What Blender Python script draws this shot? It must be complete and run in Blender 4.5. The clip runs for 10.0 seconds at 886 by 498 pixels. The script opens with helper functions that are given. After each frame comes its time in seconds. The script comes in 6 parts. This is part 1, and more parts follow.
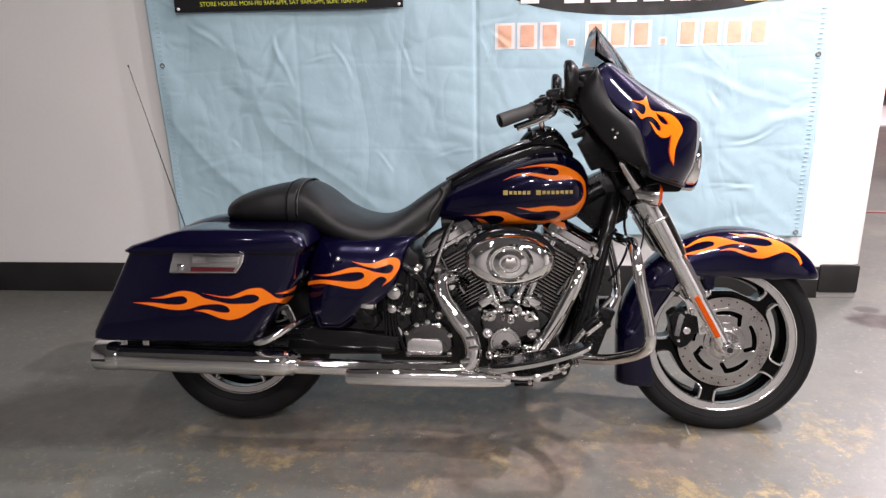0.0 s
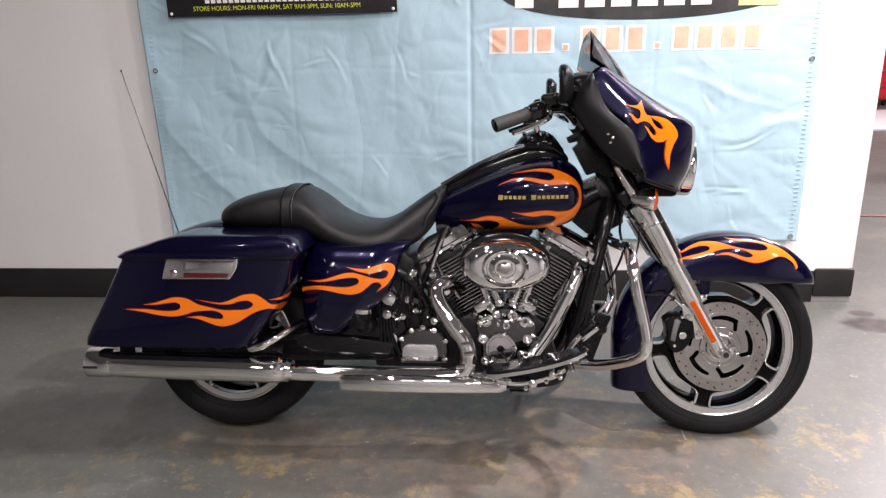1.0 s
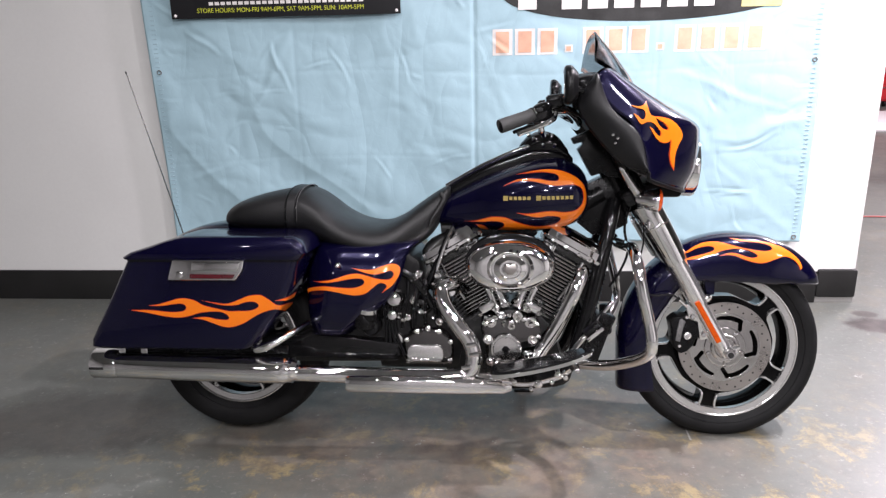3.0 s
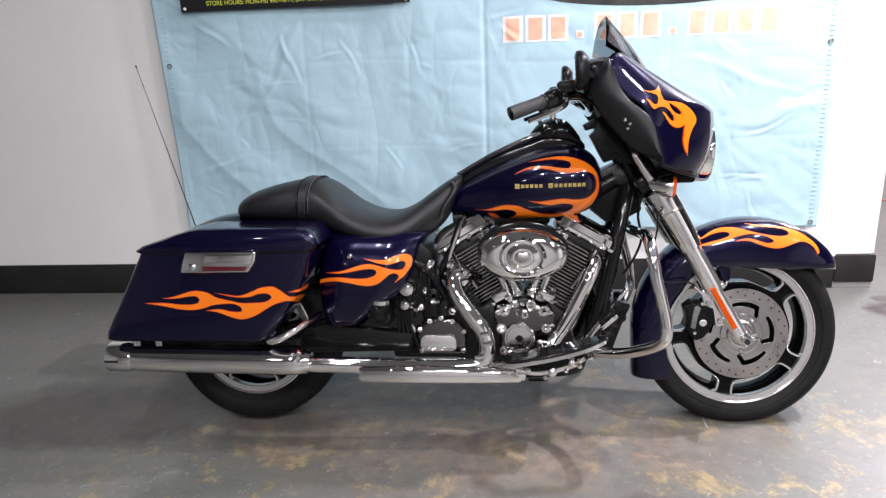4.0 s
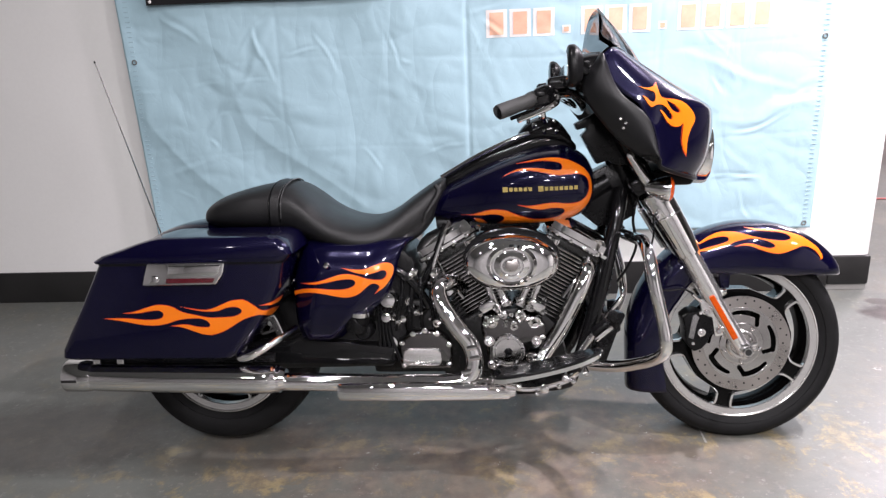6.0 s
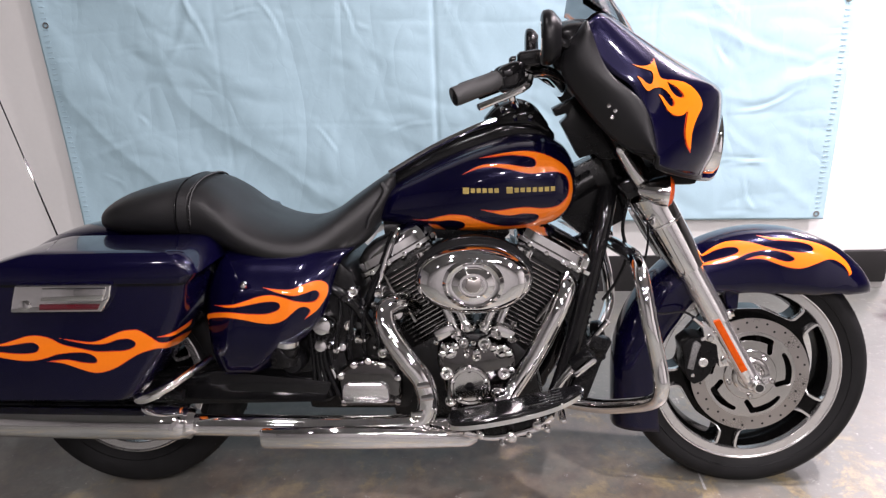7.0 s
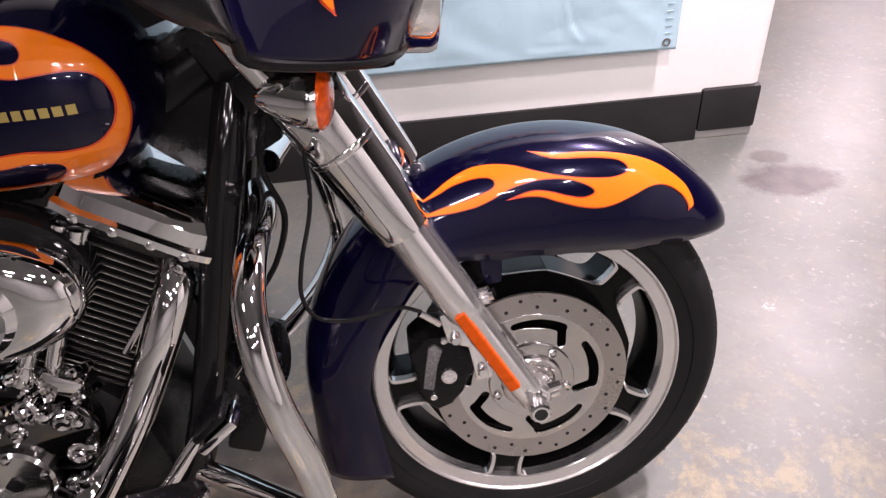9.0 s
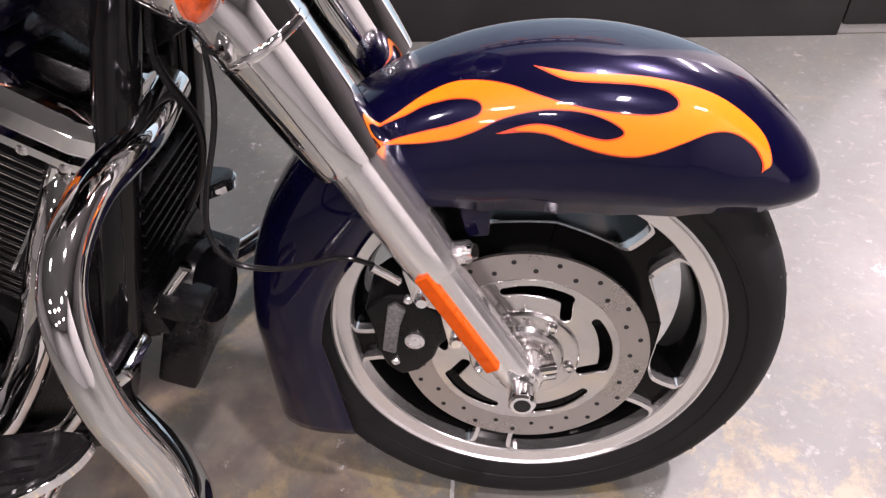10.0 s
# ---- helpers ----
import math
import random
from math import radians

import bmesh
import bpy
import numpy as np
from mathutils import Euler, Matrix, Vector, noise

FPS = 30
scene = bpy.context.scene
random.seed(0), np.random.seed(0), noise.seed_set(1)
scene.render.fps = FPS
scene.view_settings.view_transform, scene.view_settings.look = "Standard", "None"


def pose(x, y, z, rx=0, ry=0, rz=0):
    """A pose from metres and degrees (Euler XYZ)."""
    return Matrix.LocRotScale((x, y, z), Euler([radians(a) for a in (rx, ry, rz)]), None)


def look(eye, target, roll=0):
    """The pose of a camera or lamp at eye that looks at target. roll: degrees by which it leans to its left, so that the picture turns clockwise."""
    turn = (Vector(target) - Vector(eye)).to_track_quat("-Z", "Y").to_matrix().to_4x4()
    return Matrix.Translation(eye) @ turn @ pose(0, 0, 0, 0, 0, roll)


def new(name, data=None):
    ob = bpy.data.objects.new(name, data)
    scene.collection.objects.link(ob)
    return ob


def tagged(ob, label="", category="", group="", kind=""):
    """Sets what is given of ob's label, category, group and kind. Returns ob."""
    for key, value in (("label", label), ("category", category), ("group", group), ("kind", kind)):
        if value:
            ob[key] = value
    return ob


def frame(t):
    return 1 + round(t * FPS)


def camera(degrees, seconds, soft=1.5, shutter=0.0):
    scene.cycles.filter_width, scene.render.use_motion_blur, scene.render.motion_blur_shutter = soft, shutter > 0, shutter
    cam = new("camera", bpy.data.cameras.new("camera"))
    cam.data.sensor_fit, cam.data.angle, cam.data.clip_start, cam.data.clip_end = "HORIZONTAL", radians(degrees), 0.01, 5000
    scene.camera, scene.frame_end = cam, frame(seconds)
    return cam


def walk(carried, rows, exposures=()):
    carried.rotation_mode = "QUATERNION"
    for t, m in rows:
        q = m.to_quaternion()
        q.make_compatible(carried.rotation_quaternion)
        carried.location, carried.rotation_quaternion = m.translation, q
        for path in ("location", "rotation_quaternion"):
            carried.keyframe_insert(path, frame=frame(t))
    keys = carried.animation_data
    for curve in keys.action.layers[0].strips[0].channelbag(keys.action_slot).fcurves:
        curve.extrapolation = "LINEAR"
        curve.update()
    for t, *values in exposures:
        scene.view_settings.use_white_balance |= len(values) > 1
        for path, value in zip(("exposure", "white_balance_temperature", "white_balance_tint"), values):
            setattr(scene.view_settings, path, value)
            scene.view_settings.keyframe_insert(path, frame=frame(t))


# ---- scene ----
from mathutils.bvhtree import BVHTree

# ---------------------------------------------------------------- camera and walk
cam = camera(61.6, 10.0, 1.3)
PATH = [
    (0, (0.241, 0.264, 1.361), (0.066, 2.158, 0.744), -1.4),
    (0.5, (0.236, 0.265, 1.354), (0.068, 2.158, 0.73), -1.3),
    (1, (0.238, 0.275, 1.36), (0.078, 2.174, 0.754), -1.4),
    (1.5, (0.229, 0.271, 1.359), (0.064, 2.169, 0.751), -1.1),
    (2, (0.23, 0.271, 1.361), (0.075, 2.166, 0.741), -0.9),
    (2.5, (0.226, 0.263, 1.359), (0.081, 2.165, 0.756), -0.9),
    (3.8, (0.222, 0.282, 1.356), (0.026, 2.179, 0.757), -2.6),
    (4, (0.228, 0.279, 1.351), (0.03, 2.169, 0.727), -2.6),
    (4.5, (0.23, 0.284, 1.346), (0.084, 2.17, 0.698), -1.0),
    (5, (0.228, 0.285, 1.342), (0.099, 2.178, 0.712), -0.7),
    (5.5, (0.208, 0.303, 1.344), (0.062, 2.202, 0.731), -1.5),
    (5.7, (0.187, 0.329, 1.34), (0.047, 2.224, 0.719), -2.3),
    (6.8, (0.278, 0.806, 1.322), (0.133, 2.685, 0.642), -2.7),
    (7, (0.28, 0.861, 1.319), (0.161, 2.72, 0.589), -2.2),
    (7.5, (0.3, 0.959, 1.293), (0.426, 2.802, 0.527), -2.8),
    (8, (0.47, 1.213, 1.232), (0.733, 2.973, 0.319), -2.6),
    (8.5, (0.656, 1.497, 1.205), (0.817, 3.203, 0.173), -3.5),
    (9, (0.759, 1.771, 1.143), (0.884, 3.367, -0.055), -3.6),
    (9.5, (0.872, 1.971, 1.069), (0.729, 3.386, -0.337), -6.1),
    (10, (0.93, 2.024, 1.05), (0.733, 3.366, -0.42), -5.5),
]
walk(cam, [(t, look(eye, target, roll)) for t, eye, target, roll in PATH],
     exposures=[(0, 0.25, 6600, 22), (1.5, 0.28, 6520, 21), (2.5, 0.34, 6320, 19.5), (4, 0.47, 6200, 19), (5.7, 0.47, 6260, 19.5), (7, 0.40, 6450, 24), (7.5, 0.38, 6560, 27), (8.0, 0.37, 6600, 28),
                (8.5, 0.22, 6600, 29.5), (9, 0.13, 6620, 30), (9.5, 0.13, 6620, 30), (10, 0.36, 6600, 29.5)])

# ---------------------------------------------------------------- world and lamps
world = bpy.data.worlds.new("world")
world.use_nodes = True
world.node_tree.nodes["Background"].inputs[0].default_value = (0.5, 0.52, 0.55, 1)
world.node_tree.nodes["Background"].inputs[1].default_value = 0.05
scene.world = world
CEILING = 3.1
# ceiling lamps: x, y, turn, length, width, watts
LAMPS = [
    (2.32, 3.05, 90, 0.13, 0.09, 128),
    (1.65, 2.2, 90, 0.16, 0.09, 54),
    (-0.6, 1.7, 90, 0.40, 0.12, 15),
    (2.2, 0.2, 90, 0.36, 0.16, 34),
    (1.3, -0.6, 0, 0.36, 0.16, 39),
    (0.2, -0.9, 0, 0.36, 0.16, 43),
    (-0.7, -0.2, 90, 0.26, 0.10, 15),
    (1.0, -2.2, 0, 0.36, 0.16, 30),
    (2.6, -1.6, 90, 0.26, 0.10, 27),
    (-0.3, -2.9, 0, 0.26, 0.10, 24),
    (3.4, 0.8, 0, 0.26, 0.10, 20),
    (-1.8, -1.4, 90, 0.26, 0.10, 6),
    (3.6, 5.4, 90, 1.2, 0.16, 110),
    (5.6, 8.4, 90, 1.2, 0.16, 140),
]
for lx, ly, turn, length, width, watts in LAMPS:
    data = bpy.data.lights.new("ceiling_lamp", "AREA")
    data.shape, data.size, data.size_y, data.energy = "RECTANGLE", length, width, watts
    # the lamps by the opening and in the workshop are pinker than the showroom's
    data.color = (1.0, 0.925, 0.93) if lx > 2 and ly > 2.5 else (0.985, 0.965, 0.92)
    new("ceiling_lamp", data).matrix_world = pose(lx, ly, CEILING - 0.10, 0, 0, turn)


# ---------------------------------------------------------------- materials
def surface(name, colour, rough=0.5, metal=0.0, vary=0.12, scale=6.0, bump=0.0, bump_scale=120.0, coat=0.0, rough_vary=0.08, tint=None, spec=0.5):
    """A node material: two scales of noise vary colour and roughness, fine noise gives relief."""
    m = bpy.data.materials.new(name)
    m.use_nodes = True
    nt = m.node_tree
    b = nt.nodes["Principled BSDF"]
    tc = nt.nodes.new("ShaderNodeTexCoord")
    big, fine = nt.nodes.new("ShaderNodeTexNoise"), nt.nodes.new("ShaderNodeTexNoise")
    big.inputs["Scale"].default_value, big.inputs["Detail"].default_value = scale, 4
    fine.inputs["Scale"].default_value, fine.inputs["Detail"].default_value = bump_scale, 3
    for n in (big, fine):
        nt.links.new(tc.outputs["Object"], n.inputs["Vector"])
    add = nt.nodes.new("ShaderNodeMath")
    add.operation = "MULTIPLY_ADD"
    nt.links.new(fine.outputs["Fac"], add.inputs[0])
    add.inputs[1].default_value = 0.35
    nt.links.new(big.outputs["Fac"], add.inputs[2])
    ramp = nt.nodes.new("ShaderNodeValToRGB")
    ramp.color_ramp.elements[0].position, ramp.color_ramp.elements[1].position = 0.4, 0.95
    dark = tuple(c * (1 - vary) for c in colour)
    light = tint or tuple(min(1, c * (1 + vary)) for c in colour)
    ramp.color_ramp.elements[0].color, ramp.color_ramp.elements[1].color = (*dark, 1), (*light, 1)
    nt.links.new(add.outputs[0], ramp.inputs[0])
    nt.links.new(ramp.outputs[0], b.inputs["Base Color"])
    mr = nt.nodes.new("ShaderNodeMapRange")
    mr.inputs["From Min"].default_value, mr.inputs["From Max"].default_value = 0.4, 0.95
    mr.inputs["To Min"].default_value, mr.inputs["To Max"].default_value = max(0.02, rough - rough_vary), min(1, rough + rough_vary)
    nt.links.new(add.outputs[0], mr.inputs["Value"])
    nt.links.new(mr.outputs[0], b.inputs["Roughness"])
    b.inputs["Metallic"].default_value = metal
    b.inputs["Specular IOR Level"].default_value = spec
    b.inputs["Coat Weight"].default_value = coat
    b.inputs["Coat Roughness"].default_value = 0.04
    if bump:
        bp = nt.nodes.new("ShaderNodeBump")
        bp.inputs["Strength"].default_value, bp.inputs["Distance"].default_value = bump, 0.002
        nt.links.new(fine.outputs["Fac"], bp.inputs["Height"])
        nt.links.new(bp.outputs[0], b.inputs["Normal"])
    return m


def concrete():
    m = bpy.data.materials.new("floor_concrete")
    m.use_nodes = True
    nt = m.node_tree
    b = nt.nodes["Principled BSDF"]
    tc = nt.nodes.new("ShaderNodeTexCoord")

    def noise_node(scale, detail=6, rough=0.55, distortion=0.0):
        n = nt.nodes.new("ShaderNodeTexNoise")
        n.inputs["Scale"].default_value, n.inputs["Detail"].default_value = scale, detail
        n.inputs["Roughness"].default_value, n.inputs["Distortion"].default_value = rough, distortion
        nt.links.new(tc.outputs["Object"], n.inputs["Vector"])
        return n

    def ramp_node(src, p0, c0, p1, c1):
        r = nt.nodes.new("ShaderNodeValToRGB")
        r.color_ramp.elements[0].position, r.color_ramp.elements[1].position = p0, p1
        r.color_ramp.elements[0].color, r.color_ramp.elements[1].color = (*c0, 1), (*c1, 1)
        nt.links.new(src, r.inputs[0])
        return r.outputs[0]

    def mix(fac, a, c):
        x = nt.nodes.new("ShaderNodeMix")
        x.data_type = "RGBA"
        nt.links.new(fac, x.inputs["Factor"])
        nt.links.new(a, x.inputs["A"])
        nt.links.new(c, x.inputs["B"])
        return x.outputs["Result"]

    base = ramp_node(noise_node(1.3).outputs["Fac"], 0.30, (0.090, 0.098, 0.089), 0.70, (0.134, 0.142, 0.130))
    grain = ramp_node(noise_node(11, 10, 0.75).outputs["Fac"], 0.45, (0, 0, 0), 0.62, (0.32, 0.32, 0.32))
    dirt = ramp_node(noise_node(30, 4).outputs["Fac"], 0.4, (0.065, 0.062, 0.058), 0.6, (0.105, 0.102, 0.095))
    base = mix(grain, base, dirt)
    fleck = ramp_node(noise_node(42, 6, 0.7).outputs["Fac"], 0.56, (0, 0, 0), 0.66, (0.6, 0.6, 0.6))
    light = ramp_node(noise_node(3).outputs["Fac"], 0.4, (0.17, 0.165, 0.155), 0.6, (0.24, 0.235, 0.22))
    base = mix(fleck, base, light)
    wear = ramp_node(noise_node(16, 10, 0.75).outputs["Fac"], 0.42, (0.115, 0.100, 0.072), 0.56, (0.290, 0.235, 0.120))
    where = ramp_node(noise_node(5.0, 12, 0.78, 0.4).outputs["Fac"], 0.52, (0, 0, 0), 0.575, (0.9, 0.9, 0.9))
    mp = nt.nodes.new("ShaderNodeMapping")
    mp.vector_type = "TEXTURE"
    mp.inputs["Location"].default_value, mp.inputs["Scale"].default_value = (0.35, 1.95, 0), (1.8, 1.15, 1)
    nt.links.new(tc.outputs["Object"], mp.inputs["Vector"])
    ball = nt.nodes.new("ShaderNodeTexGradient")
    ball.gradient_type = "SPHERICAL"
    nt.links.new(mp.outputs[0], ball.inputs[0])
    patch = ramp_node(ball.outputs["Fac"], 0.02, (0.12, 0.12, 0.12), 0.45, (1, 1, 1))
    times = nt.nodes.new("ShaderNodeMix")
    times.data_type, times.blend_type = "RGBA", "MULTIPLY"
    times.inputs["Factor"].default_value = 1.0
    nt.links.new(where, times.inputs["A"])
    nt.links.new(patch, times.inputs["B"])
    col = mix(times.outputs["Result"], base, wear)
    rust = ramp_node(noise_node(2.6, 10, 0.78).outputs["Fac"], 0.52, (0, 0, 0), 0.63, (0.35, 0.35, 0.35))
    brown = ramp_node(noise_node(14).outputs["Fac"], 0.4, (0.092, 0.078, 0.062), 0.6, (0.185, 0.16, 0.115))
    col = mix(rust, col, brown)
    # a broad reddish-brown patch under the motorcycle, broken up by noise
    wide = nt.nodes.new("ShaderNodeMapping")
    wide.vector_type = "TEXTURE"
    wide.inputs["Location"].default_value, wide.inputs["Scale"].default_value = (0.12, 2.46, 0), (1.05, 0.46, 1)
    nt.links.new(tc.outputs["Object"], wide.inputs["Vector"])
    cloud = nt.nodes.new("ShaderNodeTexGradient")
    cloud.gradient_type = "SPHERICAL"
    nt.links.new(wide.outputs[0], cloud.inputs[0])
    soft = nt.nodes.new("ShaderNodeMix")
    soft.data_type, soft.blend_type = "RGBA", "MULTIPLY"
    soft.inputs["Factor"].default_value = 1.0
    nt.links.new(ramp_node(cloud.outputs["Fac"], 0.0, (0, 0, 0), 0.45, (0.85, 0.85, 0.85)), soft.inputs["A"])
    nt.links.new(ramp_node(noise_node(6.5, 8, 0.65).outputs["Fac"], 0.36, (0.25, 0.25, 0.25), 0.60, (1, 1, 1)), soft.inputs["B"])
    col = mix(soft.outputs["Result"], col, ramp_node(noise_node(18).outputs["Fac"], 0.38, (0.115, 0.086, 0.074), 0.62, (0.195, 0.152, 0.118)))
    chips = ramp_node(noise_node(13, 10, 0.82).outputs["Fac"], 0.612, (0, 0, 0), 0.64, (1, 1, 1))
    pale = ramp_node(noise_node(5).outputs["Fac"], 0.4, (0.24, 0.24, 0.225), 0.6, (0.38, 0.37, 0.35))
    col = mix(chips, col, pale)
    # soaked-in oil stains with ragged edges
    for sx, sy, rx, ry, amount in ((1.88, 3.44, 0.17, 0.10, 0.95), (1.88, 3.57, 0.07, 0.05, 0.8), (4.1, 6.3, 1.1, 0.6, 0.55), (0.62, 2.02, 0.22, 0.12, 0.45), (-1.3, 2.5, 0.5, 0.25, 0.5), (2.6, 2.7, 0.10, 0.06, 0.5)):
        warp = noise_node(9, 6, 0.7)
        sh = nt.nodes.new("ShaderNodeVectorMath")
        sh.operation = "MULTIPLY_ADD"
        nt.links.new(warp.outputs["Color"], sh.inputs[0])
        sh.inputs[1].default_value = (rx * 1.1, ry * 1.1, 0)
        nt.links.new(tc.outputs["Object"], sh.inputs[2])
        sm = nt.nodes.new("ShaderNodeMapping")
        sm.vector_type = "TEXTURE"
        sm.inputs["Location"].default_value, sm.inputs["Scale"].default_value = (sx + rx * 0.55, sy + ry * 0.55, 0), (rx, ry, 1)
        nt.links.new(sh.outputs[0], sm.inputs["Vector"])
        spot = nt.nodes.new("ShaderNodeTexGradient")
        spot.gradient_type = "SPHERICAL"
        nt.links.new(sm.outputs[0], spot.inputs[0])
        soak = ramp_node(spot.outputs["Fac"], 0.08, (0, 0, 0), 0.34, (amount, amount, amount))
        oil = ramp_node(noise_node(16, 6).outputs["Fac"], 0.4, (0.030, 0.024, 0.023), 0.6, (0.062, 0.052, 0.048))
        col = mix(soak, col, oil)
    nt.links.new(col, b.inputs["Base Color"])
    mr = nt.nodes.new("ShaderNodeMapRange")
    mr.inputs["To Min"].default_value, mr.inputs["To Max"].default_value = 0.24, 0.50
    nt.links.new(noise_node(4, 8, 0.7).outputs["Fac"], mr.inputs["Value"])
    nt.links.new(mr.outputs[0], b.inputs["Roughness"])
    bp = nt.nodes.new("ShaderNodeBump")
    bp.inputs["Strength"].default_value, bp.inputs["Distance"].default_value = 0.25, 0.002
    nt.links.new(noise_node(40, 8, 0.7).outputs["Fac"], bp.inputs["Height"])
    nt.links.new(bp.outputs[0], b.inputs["Normal"])
    return m


def crumpled(name, colour):
    """Vinyl cloth with sharp small creases at two sizes."""
    m = surface(name, colour, 0.5, vary=0.05, scale=2.0)
    nt = m.node_tree
    tc = nt.nodes.new("ShaderNodeTexCoord")
    total = None
    for scale, amount, stretch, turn in ((2.6, 1.0, (1.0, 1.0, 0.40), 35), (5.5, 0.40, (1.0, 1.0, 0.5), -25), (15, 0.07, (1, 1, 1), 0)):
        mp = nt.nodes.new("ShaderNodeMapping")
        mp.inputs["Rotation"].default_value, mp.inputs["Scale"].default_value = (0, radians(turn), 0), stretch
        nt.links.new(tc.outputs["Object"], mp.inputs["Vector"])
        n = nt.nodes.new("ShaderNodeTexNoise")
        n.inputs["Scale"].default_value, n.inputs["Detail"].default_value, n.inputs["Distortion"].default_value = scale, 1.5, 0.6
        nt.links.new(mp.outputs[0], n.inputs["Vector"])
        # ridges where the noise crosses its middle
        sub = nt.nodes.new("ShaderNodeMath")
        sub.operation, sub.inputs[1].default_value = "SUBTRACT", 0.5
        nt.links.new(n.outputs["Fac"], sub.inputs[0])
        ridge = nt.nodes.new("ShaderNodeMath")
        ridge.operation = "ABSOLUTE"
        nt.links.new(sub.outputs[0], ridge.inputs[0])
        cap = nt.nodes.new("ShaderNodeMath")
        cap.operation, cap.inputs[1].default_value = "MINIMUM", 0.10
        nt.links.new(ridge.outputs[0], cap.inputs[0])
        add = nt.nodes.new("ShaderNodeMath")
        add.operation, add.inputs[1].default_value = "MULTIPLY_ADD", amount
        nt.links.new(cap.outputs[0], add.inputs[0])
        if total is None:
            add.inputs[2].default_value = 0.0
        else:
            nt.links.new(total, add.inputs[2])
        total = add.outputs[0]
    bp = nt.nodes.new("ShaderNodeBump")
    bp.inputs["Strength"].default_value, bp.inputs["Distance"].default_value = 0.8, 0.022
    nt.links.new(total, bp.inputs["Height"])
    nt.links.new(bp.outputs[0], nt.nodes["Principled BSDF"].inputs["Normal"])
    return m


M_FLOOR = concrete()
M_WALL = surface("wall_paint", (0.78, 0.78, 0.76), 0.55, vary=0.04, scale=1.5, bump=0.08, bump_scale=60)
M_DARKWALL = surface("workshop_wall", (0.28, 0.277, 0.272), 0.7, vary=0.15, scale=1.0, bump=0.1)
M_CEIL = surface("ceiling_paint", (0.21, 0.21, 0.205), 0.8, vary=0.08, scale=1.0)
M_BASE = surface("black_vinyl", (0.016, 0.0155, 0.0155), 0.45, vary=0.3, bump=0.05, spec=0.35)
M_GREYEDGE = surface("bare_edge", (0.35, 0.34, 0.33), 0.6)
M_CLOTH = crumpled("banner_vinyl", (0.405, 0.590, 0.668))
M_STITCH = surface("stitch_thread", (0.34, 0.49, 0.56), 0.7)
M_SIGN = surface("sign_black", (0.012, 0.012, 0.014), 0.35)
M_YELLOW = surface("print_yellow", (0.62, 0.66, 0.05), 0.5)
M_PRINT_W = surface("print_white", (0.84, 0.80, 0.78), 0.5)
M_PRINT_O = surface("print_orange", (0.82, 0.47, 0.33), 0.5, vary=0.12, scale=20)
M_PRINT_K = surface("print_black", (0.03, 0.03, 0.03), 0.45, vary=0.4, scale=12)
M_PRINT_C = surface("print_cream", (0.62, 0.56, 0.25), 0.5, vary=0.2, scale=20)
M_PAINT = surface("blue_paint", (0.0024, 0.0018, 0.0170), 0.22, 0.35, vary=0.10, scale=3, bump=0.02, bump_scale=900, coat=0.68, rough_vary=0.03, spec=0.1)
M_FLAME = surface("flame_orange", (0.78, 0.175, 0.003), 0.35, vary=0.06, scale=5, coat=1.0, rough_vary=0.03, spec=0.2)
M_FLAMEEDGE = surface("flame_red", (0.55, 0.045, 0.01), 0.35, coat=1.0, vary=0.1)
M_GOLD = surface("gold_print", (0.42, 0.32, 0.10), 0.35, 0.4)
M_CHROME = surface("chrome", (0.90, 0.89, 0.89), 0.035, 1.0, vary=0.03, rough_vary=0.02)
M_ALU = surface("satin_aluminium", (0.92, 0.91, 0.905), 0.17, 0.95, vary=0.03, rough_vary=0.02, scale=10, bump=0.0)
M_STEEL = surface("brushed_steel", (0.46, 0.43, 0.415), 0.30, 1.0, vary=0.06, scale=14, bump=0.012, bump_scale=500)
M_CARRIER = surface("satin_steel", (0.64, 0.62, 0.61), 0.15, 1.0, vary=0.08, scale=18, bump=0.12, bump_scale=40)
M_POLISH = surface("polished_steel", (0.74, 0.73, 0.72), 0.13, 1.0, vary=0.08, scale=20, rough_vary=0.03)
M_BLACK = surface("gloss_black", (0.006, 0.006, 0.0065), 0.10, vary=0.2, coat=0.0, rough_vary=0.04, spec=0.32)
M_SATIN = surface("satin_black", (0.0045, 0.0045, 0.005), 0.28, vary=0.25, bump=0.05, spec=0.2)
M_ENGINE = surface("wrinkle_black", (0.006, 0.006, 0.006), 0.30, vary=0.3, bump=0.2, bump_scale=500, spec=0.25)
M_RUBBER = surface("tyre_rubber", (0.008, 0.008, 0.0085), 0.60, spec=0.16, vary=0.25, scale=20, bump=0.15, bump_scale=260)
M_LEATHER = surface("black_vinyl_seat", (0.007, 0.007, 0.0075), 0.42, vary=0.15, scale=8, bump=0.35, bump_scale=420, spec=0.4)
M_CAP = surface("matte_plastic", (0.007, 0.007, 0.008), 0.36, vary=0.2, scale=6, bump=0.15, bump_scale=500, spec=0.35)
M_GRIP = surface("grip_rubber", (0.03, 0.03, 0.03), 0.55, vary=0.2, bump=0.3, bump_scale=300)
M_AMBER = surface("amber_lens", (0.80, 0.085, 0.004), 0.18, vary=0.5, scale=120, bump=0.7, bump_scale=160, coat=1.0)
M_REDLENS = surface("red_lens", (0.075, 0.005, 0.010), 0.15, vary=0.1, coat=1.0)
M_REFLECT = surface("amber_reflector", (0.50, 0.066, 0.001), 0.3, vary=0.12, scale=90, bump=0.4, bump_scale=700, coat=0.1, spec=0.15)
